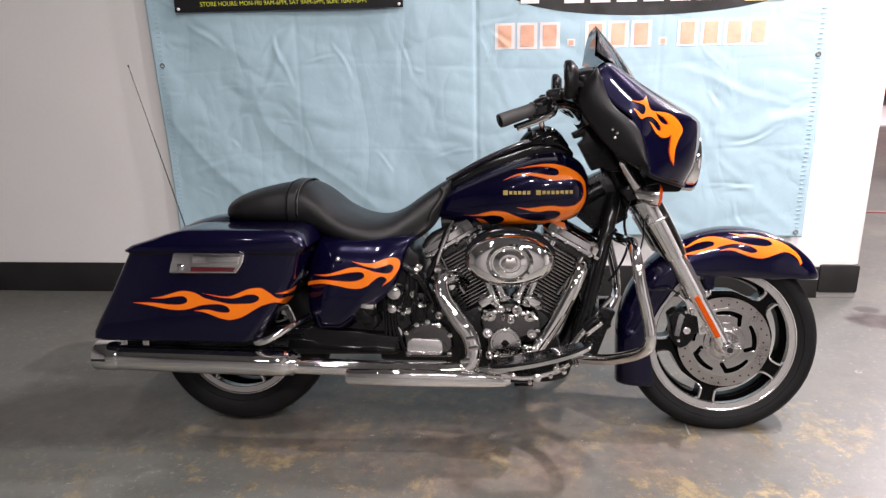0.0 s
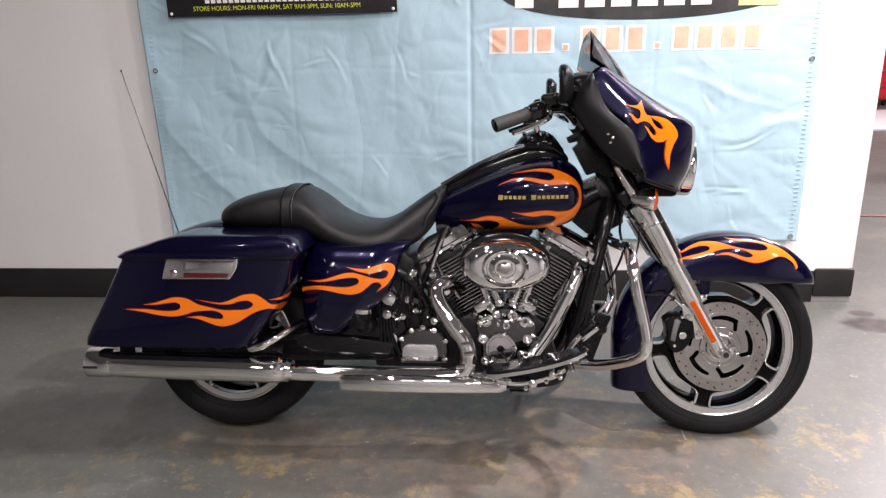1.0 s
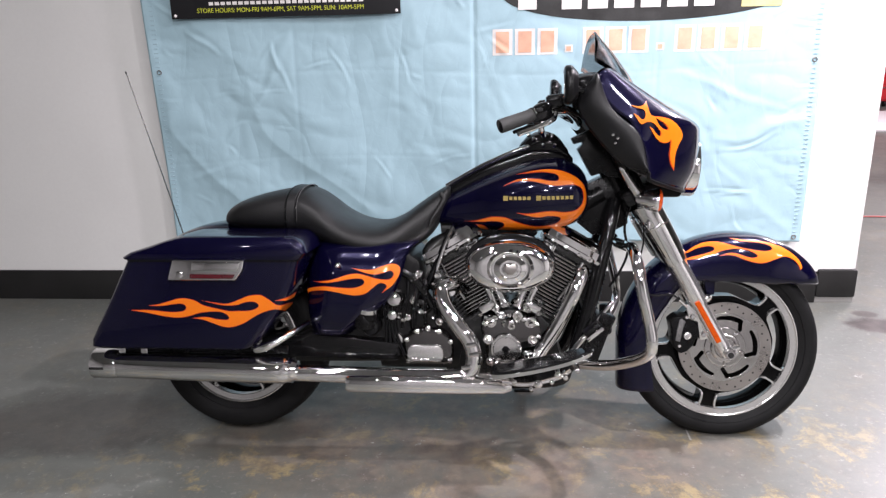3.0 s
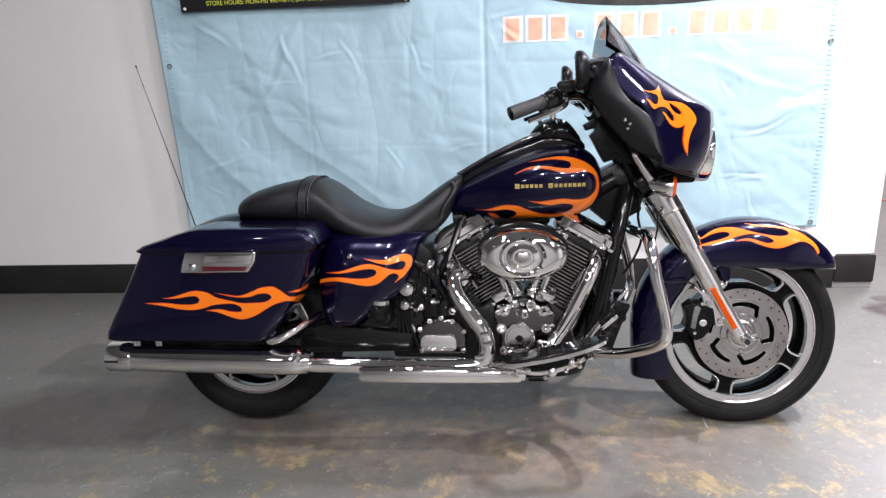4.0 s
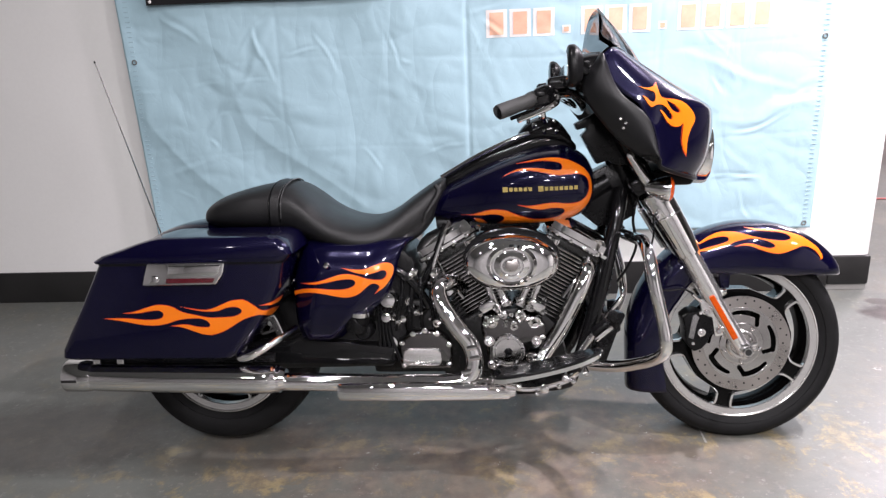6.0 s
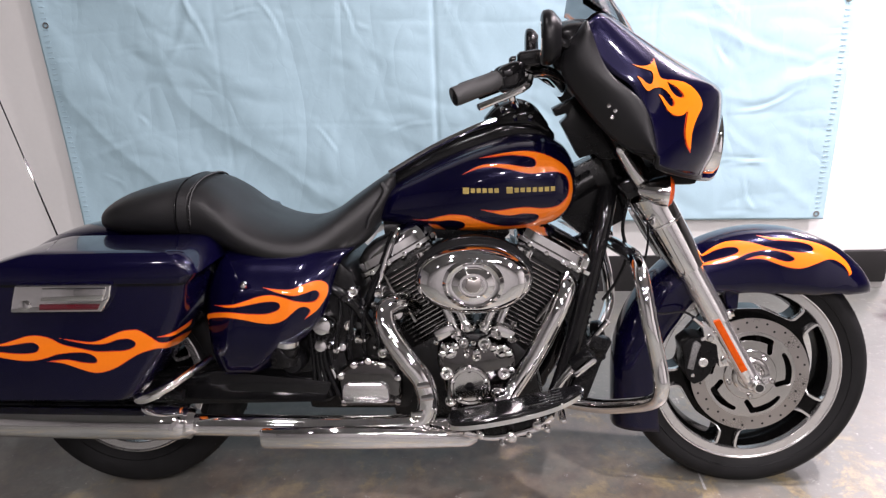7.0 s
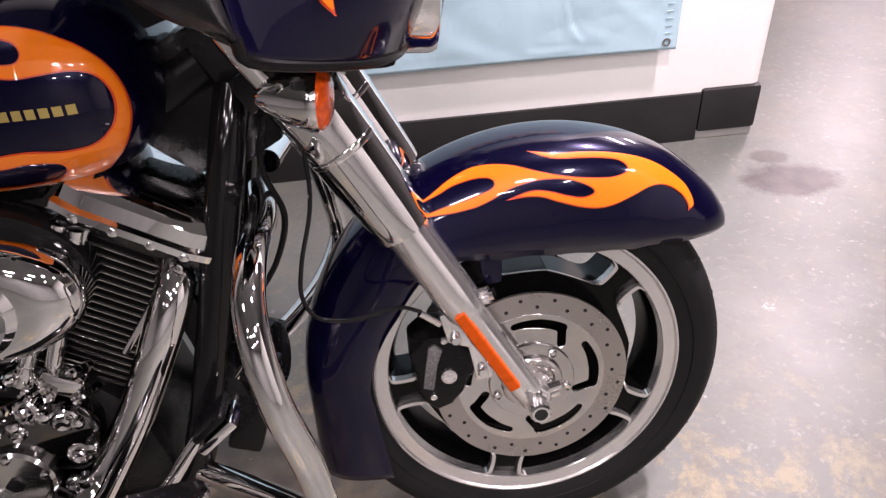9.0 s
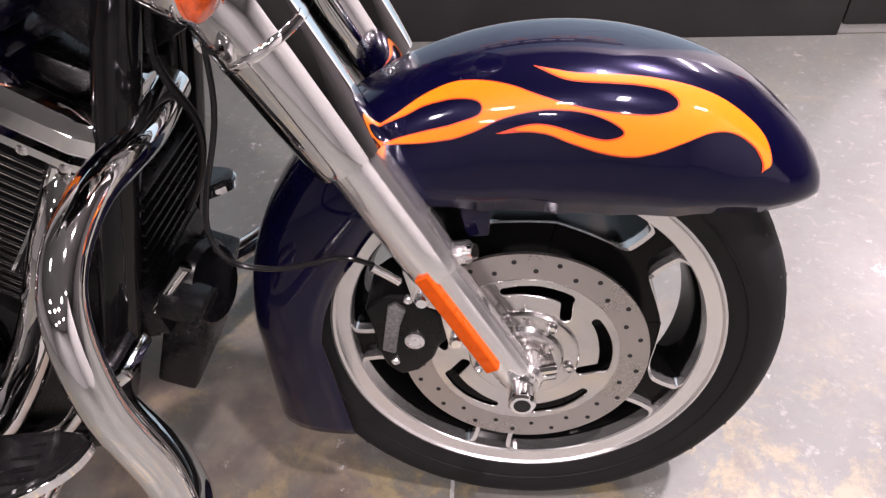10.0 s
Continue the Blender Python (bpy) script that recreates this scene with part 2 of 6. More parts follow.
M_RIM = surface("machined_rim", (0.76, 0.75, 0.74), 0.25, 0.88, vary=0.03, scale=22, rough_vary=0.012)
# chrome darkened in its base colour to stand in for dark reflections
M_DARKENED_CHROME = surface("darkened_chrome", (0.16, 0.155, 0.155), 0.06, 1.0, vary=0.1, rough_vary=0.02)
M_SIDE = surface("pale_grey_wall", (0.50, 0.49, 0.48), 0.6, vary=0.08, scale=1.0, bump=0.1)
M_MARK = surface("faded_mark", (0.34, 0.34, 0.33), 0.6, vary=0.4, scale=60)
M_PIT = surface("wheel_black", (0.003, 0.003, 0.003), 0.16, vary=0.2, rough_vary=0.05, spec=0.14)
M_THREAD = surface("pale_thread", (0.05, 0.05, 0.05), 0.7)
M_KNURL = surface("knurled_grey", (0.16, 0.16, 0.16), 0.5, 0.6, vary=0.5, scale=300, bump=0.8, bump_scale=420)
M_HOLE = surface("dark_hole", (0.004, 0.004, 0.004), 0.6)
M_CABLE = surface("red_cable", (0.36, 0.10, 0.09), 0.5)
M_RED = surface("red_enamel", (0.5, 0.02, 0.025), 0.3, coat=0.5)
M_MAT = surface("pale_mat", (0.62, 0.60, 0.60), 0.7, vary=0.08)


def glass_material():
    m = bpy.data.materials.new("smoked_glass")
    m.use_nodes = True
    b = m.node_tree.nodes["Principled BSDF"]
    b.inputs["Base Color"].default_value = (0.30, 0.31, 0.32, 1)
    b.inputs["Roughness"].default_value = 0.03
    b.inputs["Transmission Weight"].default_value = 1.0
    b.inputs["IOR"].default_value = 1.2
    return m


def lamp_material():
    m = bpy.data.materials.new("lamp_diffuser")
    m.use_nodes = True
    b = m.node_tree.nodes["Principled BSDF"]
    b.inputs["Base Color"].default_value = (0.8, 0.8, 0.8, 1)
    b.inputs["Emission Color"].default_value = (1, 0.97, 0.94, 1)
    b.inputs["Emission Strength"].default_value = 6.0
    return m


M_GLASS, M_DIFF = glass_material(), lamp_material()


# ---------------------------------------------------------------- builders
def part(name, bm, material, parent=None, label="", angle=32, fix=True):
    if fix:
        bmesh.ops.recalc_face_normals(bm, faces=bm.faces)
    me = bpy.data.meshes.new(name)
    bm.to_mesh(me)
    bm.free()
    me.materials.append(material)
    me.polygons.foreach_set("use_smooth", [True] * len(me.polygons))
    me.set_sharp_from_angle(angle=radians(angle))
    ob = new(name, me)
    if parent:
        ob.parent = parent
    if label:
        ob["label"] = label
    return ob


def thing(name, label, category, m=None, group="", kind=""):
    ob = new(name)
    if m is not None:
        ob.matrix_world = m
    return tagged(ob, label, category, group, kind)


def lin(a, b, n, endpoint=True):
    return np.linspace(a, b, n, endpoint=endpoint).tolist()


def catmull(pts, k):
    """A smooth line through the points (any dimension), k steps a stretch."""
    p = [np.array(q, float) for q in pts]
    p = [2 * p[0] - p[1], *p, 2 * p[-1] - p[-2]]
    out = []
    for i in range(1, len(p) - 2):
        for j in range(k):
            t = j / k
            out.append(0.5 * (2 * p[i] + (p[i + 1] - p[i - 1]) * t + (2 * p[i - 1] - 5 * p[i] + 4 * p[i + 1] - p[i + 2]) * t * t
                              + (3 * p[i] - p[i - 1] - 3 * p[i + 1] + p[i + 2]) * t ** 3))
    out.append(p[-2])
    return out


def loft(rings, bm=None, caps=True, closed=True):
    bm = bm or bmesh.new()
    vs = [[bm.verts.new(tuple(q)) for q in r] for r in rings]
    n = len(rings[0])
    for a, b in zip(vs, vs[1:]):
        for i in range(n if closed else n - 1):
            j = (i + 1) % n
            bm.faces.new((a[i], a[j], b[j], b[i]))
    if caps and closed:
        bm.faces.new(vs[0])
        bm.faces.new(vs[-1][::-1])
    return bm


def tube(pts, r, n=12, k=6, bm=None, caps=True):
    """A round bar through the points; r is one radius or one for each point."""
    rs = r if isinstance(r, (list, tuple)) else [r] * len(pts)
    line = catmull([(*p, q) for p, q in zip(pts, rs)], k) if len(pts) > 2 else [np.array((*p, q), float) for p, q in zip(pts, rs)]
    P = [Vector(q[:3]) for q in line]
    rings, up = [], None
    for i, q in enumerate(P):
        d = (P[min(i + 1, len(P) - 1)] - P[max(i - 1, 0)]).normalized()
        if up is None:
            up = d.orthogonal().normalized()
        up = (up - d * up.dot(d)).normalized()
        side = d.cross(up)
        rr = max(float(line[i][3]), 1e-4)
        rings.append([q + rr * (math.cos(a) * up + math.sin(a) * side) for a in lin(0, 2 * math.pi, n, endpoint=False)])
    return loft(rings, bm, caps)


def lathe(profile, centre, axis, n=48, bm=None, sx=1.0, sz=1.0, ends=True):
    """Turns (radius, height) pairs about an axis through centre; sx, sz stretch the round."""
    axis = Vector(axis).normalized()
    u = Vector((1, 0, 0)) if abs(axis.x) < 0.9 else Vector((0, 1, 0))
    u = (u - axis * u.dot(axis)).normalized()
    w = axis.cross(u)
    c = Vector(centre)
    rings = [[c + axis * h + r * (sx * math.cos(a) * u + sz * math.sin(a) * w) for a in lin(0, 2 * math.pi, n, endpoint=False)] for r, h in profile]
    return loft(rings, bm, ends)


def prism(outline, y0, y1, bevel=0.0, bm=None, segments=2):
    """An outline in X and Z, drawn out along Y, with rounded edges."""
    own = bmesh.new()
    a = [own.verts.new((x, y0, z)) for x, z in outline]
    b = [own.verts.new((x, y1, z)) for x, z in outline]
    own.faces.new(a)
    own.faces.new(b[::-1])
    n = len(a)
    for i in range(n):
        j = (i + 1) % n
        own.faces.new((a[j], a[i], b[i], b[j]))
    bmesh.ops.recalc_face_normals(own, faces=own.faces)
    if bevel:
        bmesh.ops.bevel(own, geom=list(own.edges), offset=bevel, segments=segments, affect="EDGES", profile=0.6)
    return join(bm, own)


def join(bm, own):
    if bm is None:
        return own
    me = bpy.data.meshes.new("join")
    own.to_mesh(me)
    own.free()
    bm.from_mesh(me)
    bpy.data.meshes.remove(me)
    return bm


def box(c, s, bevel=0.0, m=None, bm=None, segments=2):
    own = bmesh.new()
    bmesh.ops.create_cube(own, size=1.0)
    bmesh.ops.scale(own, vec=s, verts=own.verts)
    if bevel:
        bmesh.ops.bevel(own, geom=list(own.edges), offset=bevel, segments=segments, affect="EDGES", profile=0.6)
    own.transform(Matrix.Translation(c) @ (m or Matrix.Identity(4)))
    return join(bm, own)


def oval(x, hw, zb, zt, p=2.4, n=28, y=0.0):
    """A rounded cross-section at x: half width hw about y, from zb up to zt."""
    out = []
    for a in lin(0, 2 * math.pi, n, endpoint=False):
        ca, sa = math.cos(a), math.sin(a)
        out.append((x, y + hw * math.copysign(abs(ca) ** (2 / p), ca), (zb + zt) / 2 + (zt - zb) / 2 * math.copysign(abs(sa) ** (2 / p), sa)))
    return out


def body(stations, k=4, p=2.4, n=28, y=0.0):
    """A lofted body: stations of (x, half width, bottom, top), smoothed."""
    return loft([oval(*q, p=p, n=n, y=y) for q in catmull(stations, k)])


def sheet(stations, k=4):
    """A smooth open surface through rows of points."""
    rows = [catmull(r, k) for r in stations]
    cols = [catmull([r[i] for r in rows], k) for i in range(len(rows[0]))]
    return loft([[c[j] for c in cols] for j in range(len(cols[0]))], None, False, False)


def tree_of(ob):
    me = ob.data
    return BVHTree.FromPolygons([v.co.copy() for v in me.vertices], [tuple(q.vertices) for q in me.polygons])


def area(name, F, us, vs, lay, material, parent, lift=0.0, label="", angle=80):
    """A mesh over the grid us, vs where the field F is positive, with smooth borders; lay(u, v) gives place and normal."""
    bm, made = bmesh.new(), {}

    def vert(key, u, v):
        if key not in made:
            q = lay(float(u), float(v))
            made[key] = bm.verts.new(q[0] + q[1] * lift) if q else None
        return made[key]
    for i, j in np.argwhere(np.maximum(np.maximum(F[:-1, :-1], F[1:, :-1]), np.maximum(F[:-1, 1:], F[1:, 1:])) > 0).tolist():
        cell = ((i, j), (i + 1, j), (i + 1, j + 1), (i, j + 1))
        f = [F[q] for q in cell]
        poly = []
        for a in range(4):
            p, q, fp, fq = cell[a], cell[(a + 1) % 4], f[a], f[(a + 1) % 4]
            if fp > 0:
                poly.append(vert(p, us[p[0]], vs[p[1]]))
            if (fp > 0) != (fq > 0):
                t = fp / (fp - fq)
                poly.append(vert((min(p, q), max(p, q)), us[p[0]] + t * (us[q[0]] - us[p[0]]), vs[p[1]] + t * (vs[q[1]] - vs[p[1]])))
        if None not in poly and len(poly) > 2:
            bm.faces.new(poly)
    return part(name, bm, material, parent, label, angle=angle, fix=False)


def inside(outlines, us, vs):
    """Signed distance to smooth closed outlines on a grid, positive within; an outline within another is a hole."""
    U, V = np.meshgrid(us, vs, indexing="ij")
    odd, near = np.zeros(U.shape, bool), np.full(U.shape, 1e9)
    for line in outlines:
        n = len(line)
        curve = np.array(catmull([line[-1], *line, line[0], line[1]], 5))[5:5 * (n + 1) + 1]
        for (x0, y0), (x1, y1) in zip(curve, curve[1:]):
            dx, dy = x1 - x0, y1 - y0
            ll = dx * dx + dy * dy
            if ll < 1e-14:
                continue
            t = np.clip(((U - x0) * dx + (V - y0) * dy) / ll, 0, 1)
            near = np.minimum(near, (U - x0 - t * dx) ** 2 + (V - y0 - t * dy) ** 2)
            if y0 != y1:
                odd ^= ((V >= min(y0, y1)) & (V < max(y0, y1))) & (U < x0 + (V - y0) / dy * dx)
    return np.where(odd, 1, -1) * np.sqrt(near)


def flames(outlines, target, ray=None, y=0.0, lift=0.0016, lay=None, step=0.0022):
    """Orange flames with a red rim on a panel, laid along a direction or by lay()."""
    tree = tree_of(target)

    def by_ray(u, v):
        d = Vector(ray).normalized()
        hit, n = tree.ray_cast(Vector((u, y, v)) - d * 0.5, d)[:2]
        if hit is None or abs(n.dot(d)) < 0.12:
            return None
        return hit, (-n if n.dot(d) > 0 else n)
    c = np.array([q for line in outlines for q in line])
    lo, hi = c.min(0) - 0.008, c.max(0) + 0.008
    us, vs = np.arange(lo[0], hi[0], step), np.arange(lo[1], hi[1], step)
    F = inside(outlines, us, vs)
    area("flame_outline", F + 0.0008, us, vs, lay or by_ray, M_FLAMEEDGE, target, lift * 0.5)
    area("flame", F - 0.0008, us, vs, lay or by_ray, M_FLAME, target, lift, label="orange flame graphic under clear coat")


# ---------------------------------------------------------------- setting
def plain(name, c, s, material, label, category, bevel=0.0):
    return tagged(part(name, box(c, s, bevel), material), label, category, kind="structure")


def build_setting():
    bm = bmesh.new()
    bmesh.ops.create_grid(bm, x_segments=8, y_segments=8, size=10)
    bmesh.ops.translate(bm, vec=(3, 5, 0), verts=bm.verts)
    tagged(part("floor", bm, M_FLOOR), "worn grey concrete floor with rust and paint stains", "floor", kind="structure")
    # back wall with a rounded free end at the opening
    r, x1, y0, y1 = 0.035, 1.893, 3.72, 3.90
    out = [(-4.2, y0)] + [(x1 - r + r * math.sin(a), y0 + r - r * math.cos(a)) for a in lin(0, math.pi / 2, 7)]
    out += [(x1 - r + r * math.cos(a), y1 - r + r * math.sin(a)) for a in lin(0, math.pi / 2, 7)] + [(-4.2, y1)]
    bm = loft([[(x, y, z) for x, y in out] for z in (0, CEILING)])
    tagged(part("wall_north", bm, M_WALL), "white painted showroom wall with a rounded free end", "wall", kind="structure")
    # black base strip and the boxed end piece
    b = part("baseboard", box((-1.243, 3.714, 0.078), (5.9, 0.012, 0.156), 0.003), M_BASE)
    tagged(b, "black vinyl baseboard along the white wall", "baseboard", kind="structure")
    e = part("baseboard", box((1.799, 3.81, 0.097), (0.182, 0.21, 0.139), 0.012), M_BASE)
    tagged(e, "black vinyl base cap folded round the wall end", "baseboard", kind="structure")
    part("bare_foot", box((1.799, 3.812, 0.0135), (0.176, 0.19, 0.027), 0.002), M_GREYEDGE, e, "bare grey strip under the cap")
    # the rest of the hall
    plain("wall_west", (-4.3, 0, CEILING / 2), (0.2, 8.2, CEILING), M_DARKWALL, "plain grey side wall of the hall", "wall")
    plain("wall_south", (3, -4.1, CEILING / 2), (14.8, 0.2, CEILING), M_DARKWALL, "plain grey rear wall of the hall", "wall")
    plain("wall_east", (10.3, 5, CEILING / 2), (0.2, 18.4, CEILING), M_DARKWALL, "plain grey side wall of the hall", "wall")
    plain("wall_far", (6, 14.1, CEILING / 2), (8.8, 0.2, CEILING), M_DARKWALL, "plain grey far wall of the workshop", "wall")
    plain("wall_side", (4.3, -1.7, CEILING / 2), (0.2, 4.6, CEILING), M_SIDE, "pale grey side wall of the showroom", "wall")
    plain("wall_inner", (1.7, 9.0, CEILING / 2), (0.15, 10.2, CEILING), M_WALL, "white inner wall of the workshop", "wall")
    plain("ceiling", (3, 5, CEILING + 0.1), (14.8, 18.4, 0.2), M_CEIL, "plain grey ceiling", "ceiling")
    # a mark on the floor
    bm = bmesh.new()
    bm.faces.new([bm.verts.new(q) for q in ((0.836, 2.470, 0.0012), (0.843, 2.468, 0.0012), (0.842, 2.537, 0.0012), (0.837, 2.542, 0.0012))])
    tagged(part("floor_mark", bm, M_MARK), "short white paint mark on the concrete", "mark", kind="structure")


# ---------------------------------------------------------------- banner and sign on the wall
def build_banner():
    x0, x1, z0, z1 = -1.392, 1.596, 0.31, 1.95
    nx, nz = 380, 210
    ban = thing("banner", "light blue vinyl banner with folds hanging on the wall", "banner", pose(0, 3.70, 0))

    rnd = random.Random(11)
    creases = []
    for k in range(80):
        a = rnd.choice((rnd.gauss(-0.25, 0.35), rnd.gauss(-0.9, 0.25), rnd.gauss(0.3, 0.4)))
        big = rnd.random() < 0.3
        creases.append((rnd.uniform(x0, x1), rnd.uniform(z0, 1.45), math.cos(a), math.sin(a), rnd.uniform(0.12, 0.38) if big else rnd.uniform(0.03, 0.14),
                        rnd.uniform(0.012, 0.030) if big else rnd.uniform(0.004, 0.010), rnd.uniform(0.0010, 0.0026) if big else rnd.uniform(0.0012, 0.0035)))

    def depth(x, z):
        d = 0.0
        # broad slanting folds, strongest on one half
        m = 0.35 + 0.65 * min(1, max(0, (0.2 - x) / 0.9))
        w = 9.0 * (x + 0.85 * z) + 2.2 * noise.noise((1.3 * x, 1.7 * z, 2.0))
        d += 0.0050 * m * math.sin(w) + 0.0065 * max(0, m - 0.35) * (1 - abs(math.sin(0.55 * w + 0.8 * noise.noise((2 * x, 2 * z, 5.0))))) ** 3 + 0.004 * noise.noise((2.3 * x, 2.9 * z, 7.0))
        bx, bz = x + 0.05 * noise.noise((5 * x, 5 * z, 1.0)), z + 0.05 * noise.noise((5 * x, 5 * z, 9.0))
        for cx, cz, ca, sa, ln, wd, amp in creases:
            t, q = (bx - cx) * ca + (bz - cz) * sa, (bz - cz) * ca - (bx - cx) * sa
            if abs(t) < ln and abs(q) < 4 * wd:
                k = (1 - (t / ln) ** 2) * amp
                d += k * (math.exp(-(q / wd) ** 2) - 0.6 * math.exp(-((q - 1.6 * wd) / (1.2 * wd)) ** 2))
        for fx in (0.095, 0.9, -0.72):
            d -= 0.0042 * math.exp(-((x - fx) / 0.009) ** 2) * (1 if fx == 0.095 else 0.3)
        d += 0.0052 * abs(noise.noise((4.2 * bx + 1.5 * bz, 6.5 * bz - 1.2 * bx, 4.0))) + 0.0022 * abs(noise.noise((11 * bx, 13 * bz, 6.0)))
        for fz in (0.72, 1.11):
            d -= 0.0007 * math.exp(-((z - fz + 0.02 * math.sin(3 * x)) / 0.007) ** 2)
        edge = min((x - x0), (x1 - x), (z - z0)) / 0.05
        return d * min(1, max(0.15, edge))

    rows = []
    for j in range(nz + 1):
        v = j / nz
        row = []
        for i in range(nx + 1):
            u = i / nx
            z = z0 + (z1 - z0) * v + 0.025 * (1 - u) * (1 - v) + 0.004 * math.sin(9 * u) * (1 - v)
            x = x0 + (x1 - x0) * u + 0.006 * math.sin(5 * v + 1) * (1 - u) - 0.012 * v * (1 - u) ** 3 + 0.012 * v * u ** 3
            row.append((x, -0.012 - depth(x, z), z))
        rows.append(row)
    cloth = part("cloth", loft(rows, None, False, False), M_CLOTH, ban, angle=80, fix=False)
    md = cloth.modifiers.new("thickness", "SOLIDIFY")
    md.thickness, md.offset = 0.0012, 1
    # hem stitches on both edges
    for xe in (x0 + 0.028, x1 - 0.028):
        bm = bmesh.new()
        for z in np.arange(z0 + 0.05, 1.5, 0.0205).tolist():
            w = 0.020 + 0.004 * noise.noise((z * 31, xe, 0))
            box((xe + 0.002 * noise.noise((z * 9, 1, xe)), -0.0135 - depth(xe, z), z), (w, 0.003, 0.0026), bm=bm)
        tagged(part("hem_stitch", bm, M_STITCH, ban, "row of pale hem stitches"), kind="stuff")
    for xe in (x0 + 0.030, x1 - 0.030):
        for z in (0.335, 1.135):
            part("grommet", lathe([(0.006, 0), (0.011, 0.001), (0.012, 0.003), (0.007, 0.004)], (xe, -0.0125 - depth(xe, z), z), (0, -1, 0), 16, ends=False), M_STEEL, ban, "small metal grommet")

    def bar(name, x, z, w, h, material, y=0.0022, label=""):
        rows = [[(xx, -0.012 - depth(xx, zz) - y, zz) for zz in lin(z - h / 2, z + h / 2, 13)] for xx in lin(x - w / 2, x + w / 2, 13)]
        return part(name, loft(rows, None, False, False), material, ban, label, angle=80, fix=False)

    # the long number, as plain bars, paper-white round and orange inside
    step = 0.0985
    for i in range(12):
        x = 0.222 + i * step
        if i in (3, 7):
            bar("bar_halo", x - 0.005, 1.203, 0.034, 0.032, M_PRINT_W)
            bar("bar", x - 0.005, 1.203, 0.021, 0.019, M_PRINT_O, 0.0034)
        else:
            bar("bar_halo", x, 1.235, 0.088, 0.112, M_PRINT_W)
            bar("bar", x, 1.235, 0.058, 0.090, M_PRINT_O, 0.0034)
    # the dark emblem above it, drawn as plain shapes
    rows = []
    for q in lin(0, 1, 14):
        row = []
        for a in lin(0, 2 * math.pi, 97):
            x, z = 0.84 + 0.63 * q * math.cos(a), 1.462 + 0.150 * q * math.copysign(abs(math.sin(a)) ** 0.8, math.sin(a))
            row.append((x, -0.012 - depth(x, z) - 0.0022, z))
        rows.append(row)
    part("emblem", loft(rows, None, False, False), M_PRINT_K, ban, "black oval emblem", angle=80, fix=False)
    for i in range(6):
        bar("emblem_block", 0.52 + i * 0.112, 1.405, 0.085, 0.075, M_PRINT_W, 0.0040)
    bar("emblem_patch", 1.32, 1.385, 0.17, 0.05, M_PRINT_C, 0.0040)
    bar("emblem_disc", 0.33, 1.40, 0.08, 0.06, M_PRINT_W, 0.0040)

    sign = thing("hours_sign", "black sign with yellow opening hours lettering", "sign", pose(-0.74, 3.662, 1.368))
    part("panel", box((0, 0, 0.20), (1.035, 0.004, 0.40), 0.001), M_SIGN, sign)
    for x in (-0.5, 0.5):
        part("pin", lathe([(0.007, 0), (0.006, 0.003), (0.002, 0.005)], (x, -0.002, 0.014), (0, -1, 0), 12), M_PRINT_W, sign)
    cu = bpy.data.curves.new("lettering", "FONT")
    cu.body, cu.size, cu.align_x, cu.extrude = "STORE HOURS: MON-FRI 9AM-6PM, SAT 9AM-5PM, SUN: 10AM-5PM", 0.0275, "CENTER", 0.0004
    t = new("lettering", cu)
    t.matrix_basis = pose(-0.02, -0.0026, 0.024, 90, 0, 0) @ Matrix.Diagonal((0.93, 1, 1, 1))
    t.parent = sign
    cu.materials.append(M_YELLOW)
    t["label"] = "yellow lettering"
    for i in range(26):
        part("bar", box((-0.33 + i * 0.027, -0.003, 0.062), (0.020, 0.001, 0.014)), M_PRINT_W, sign)


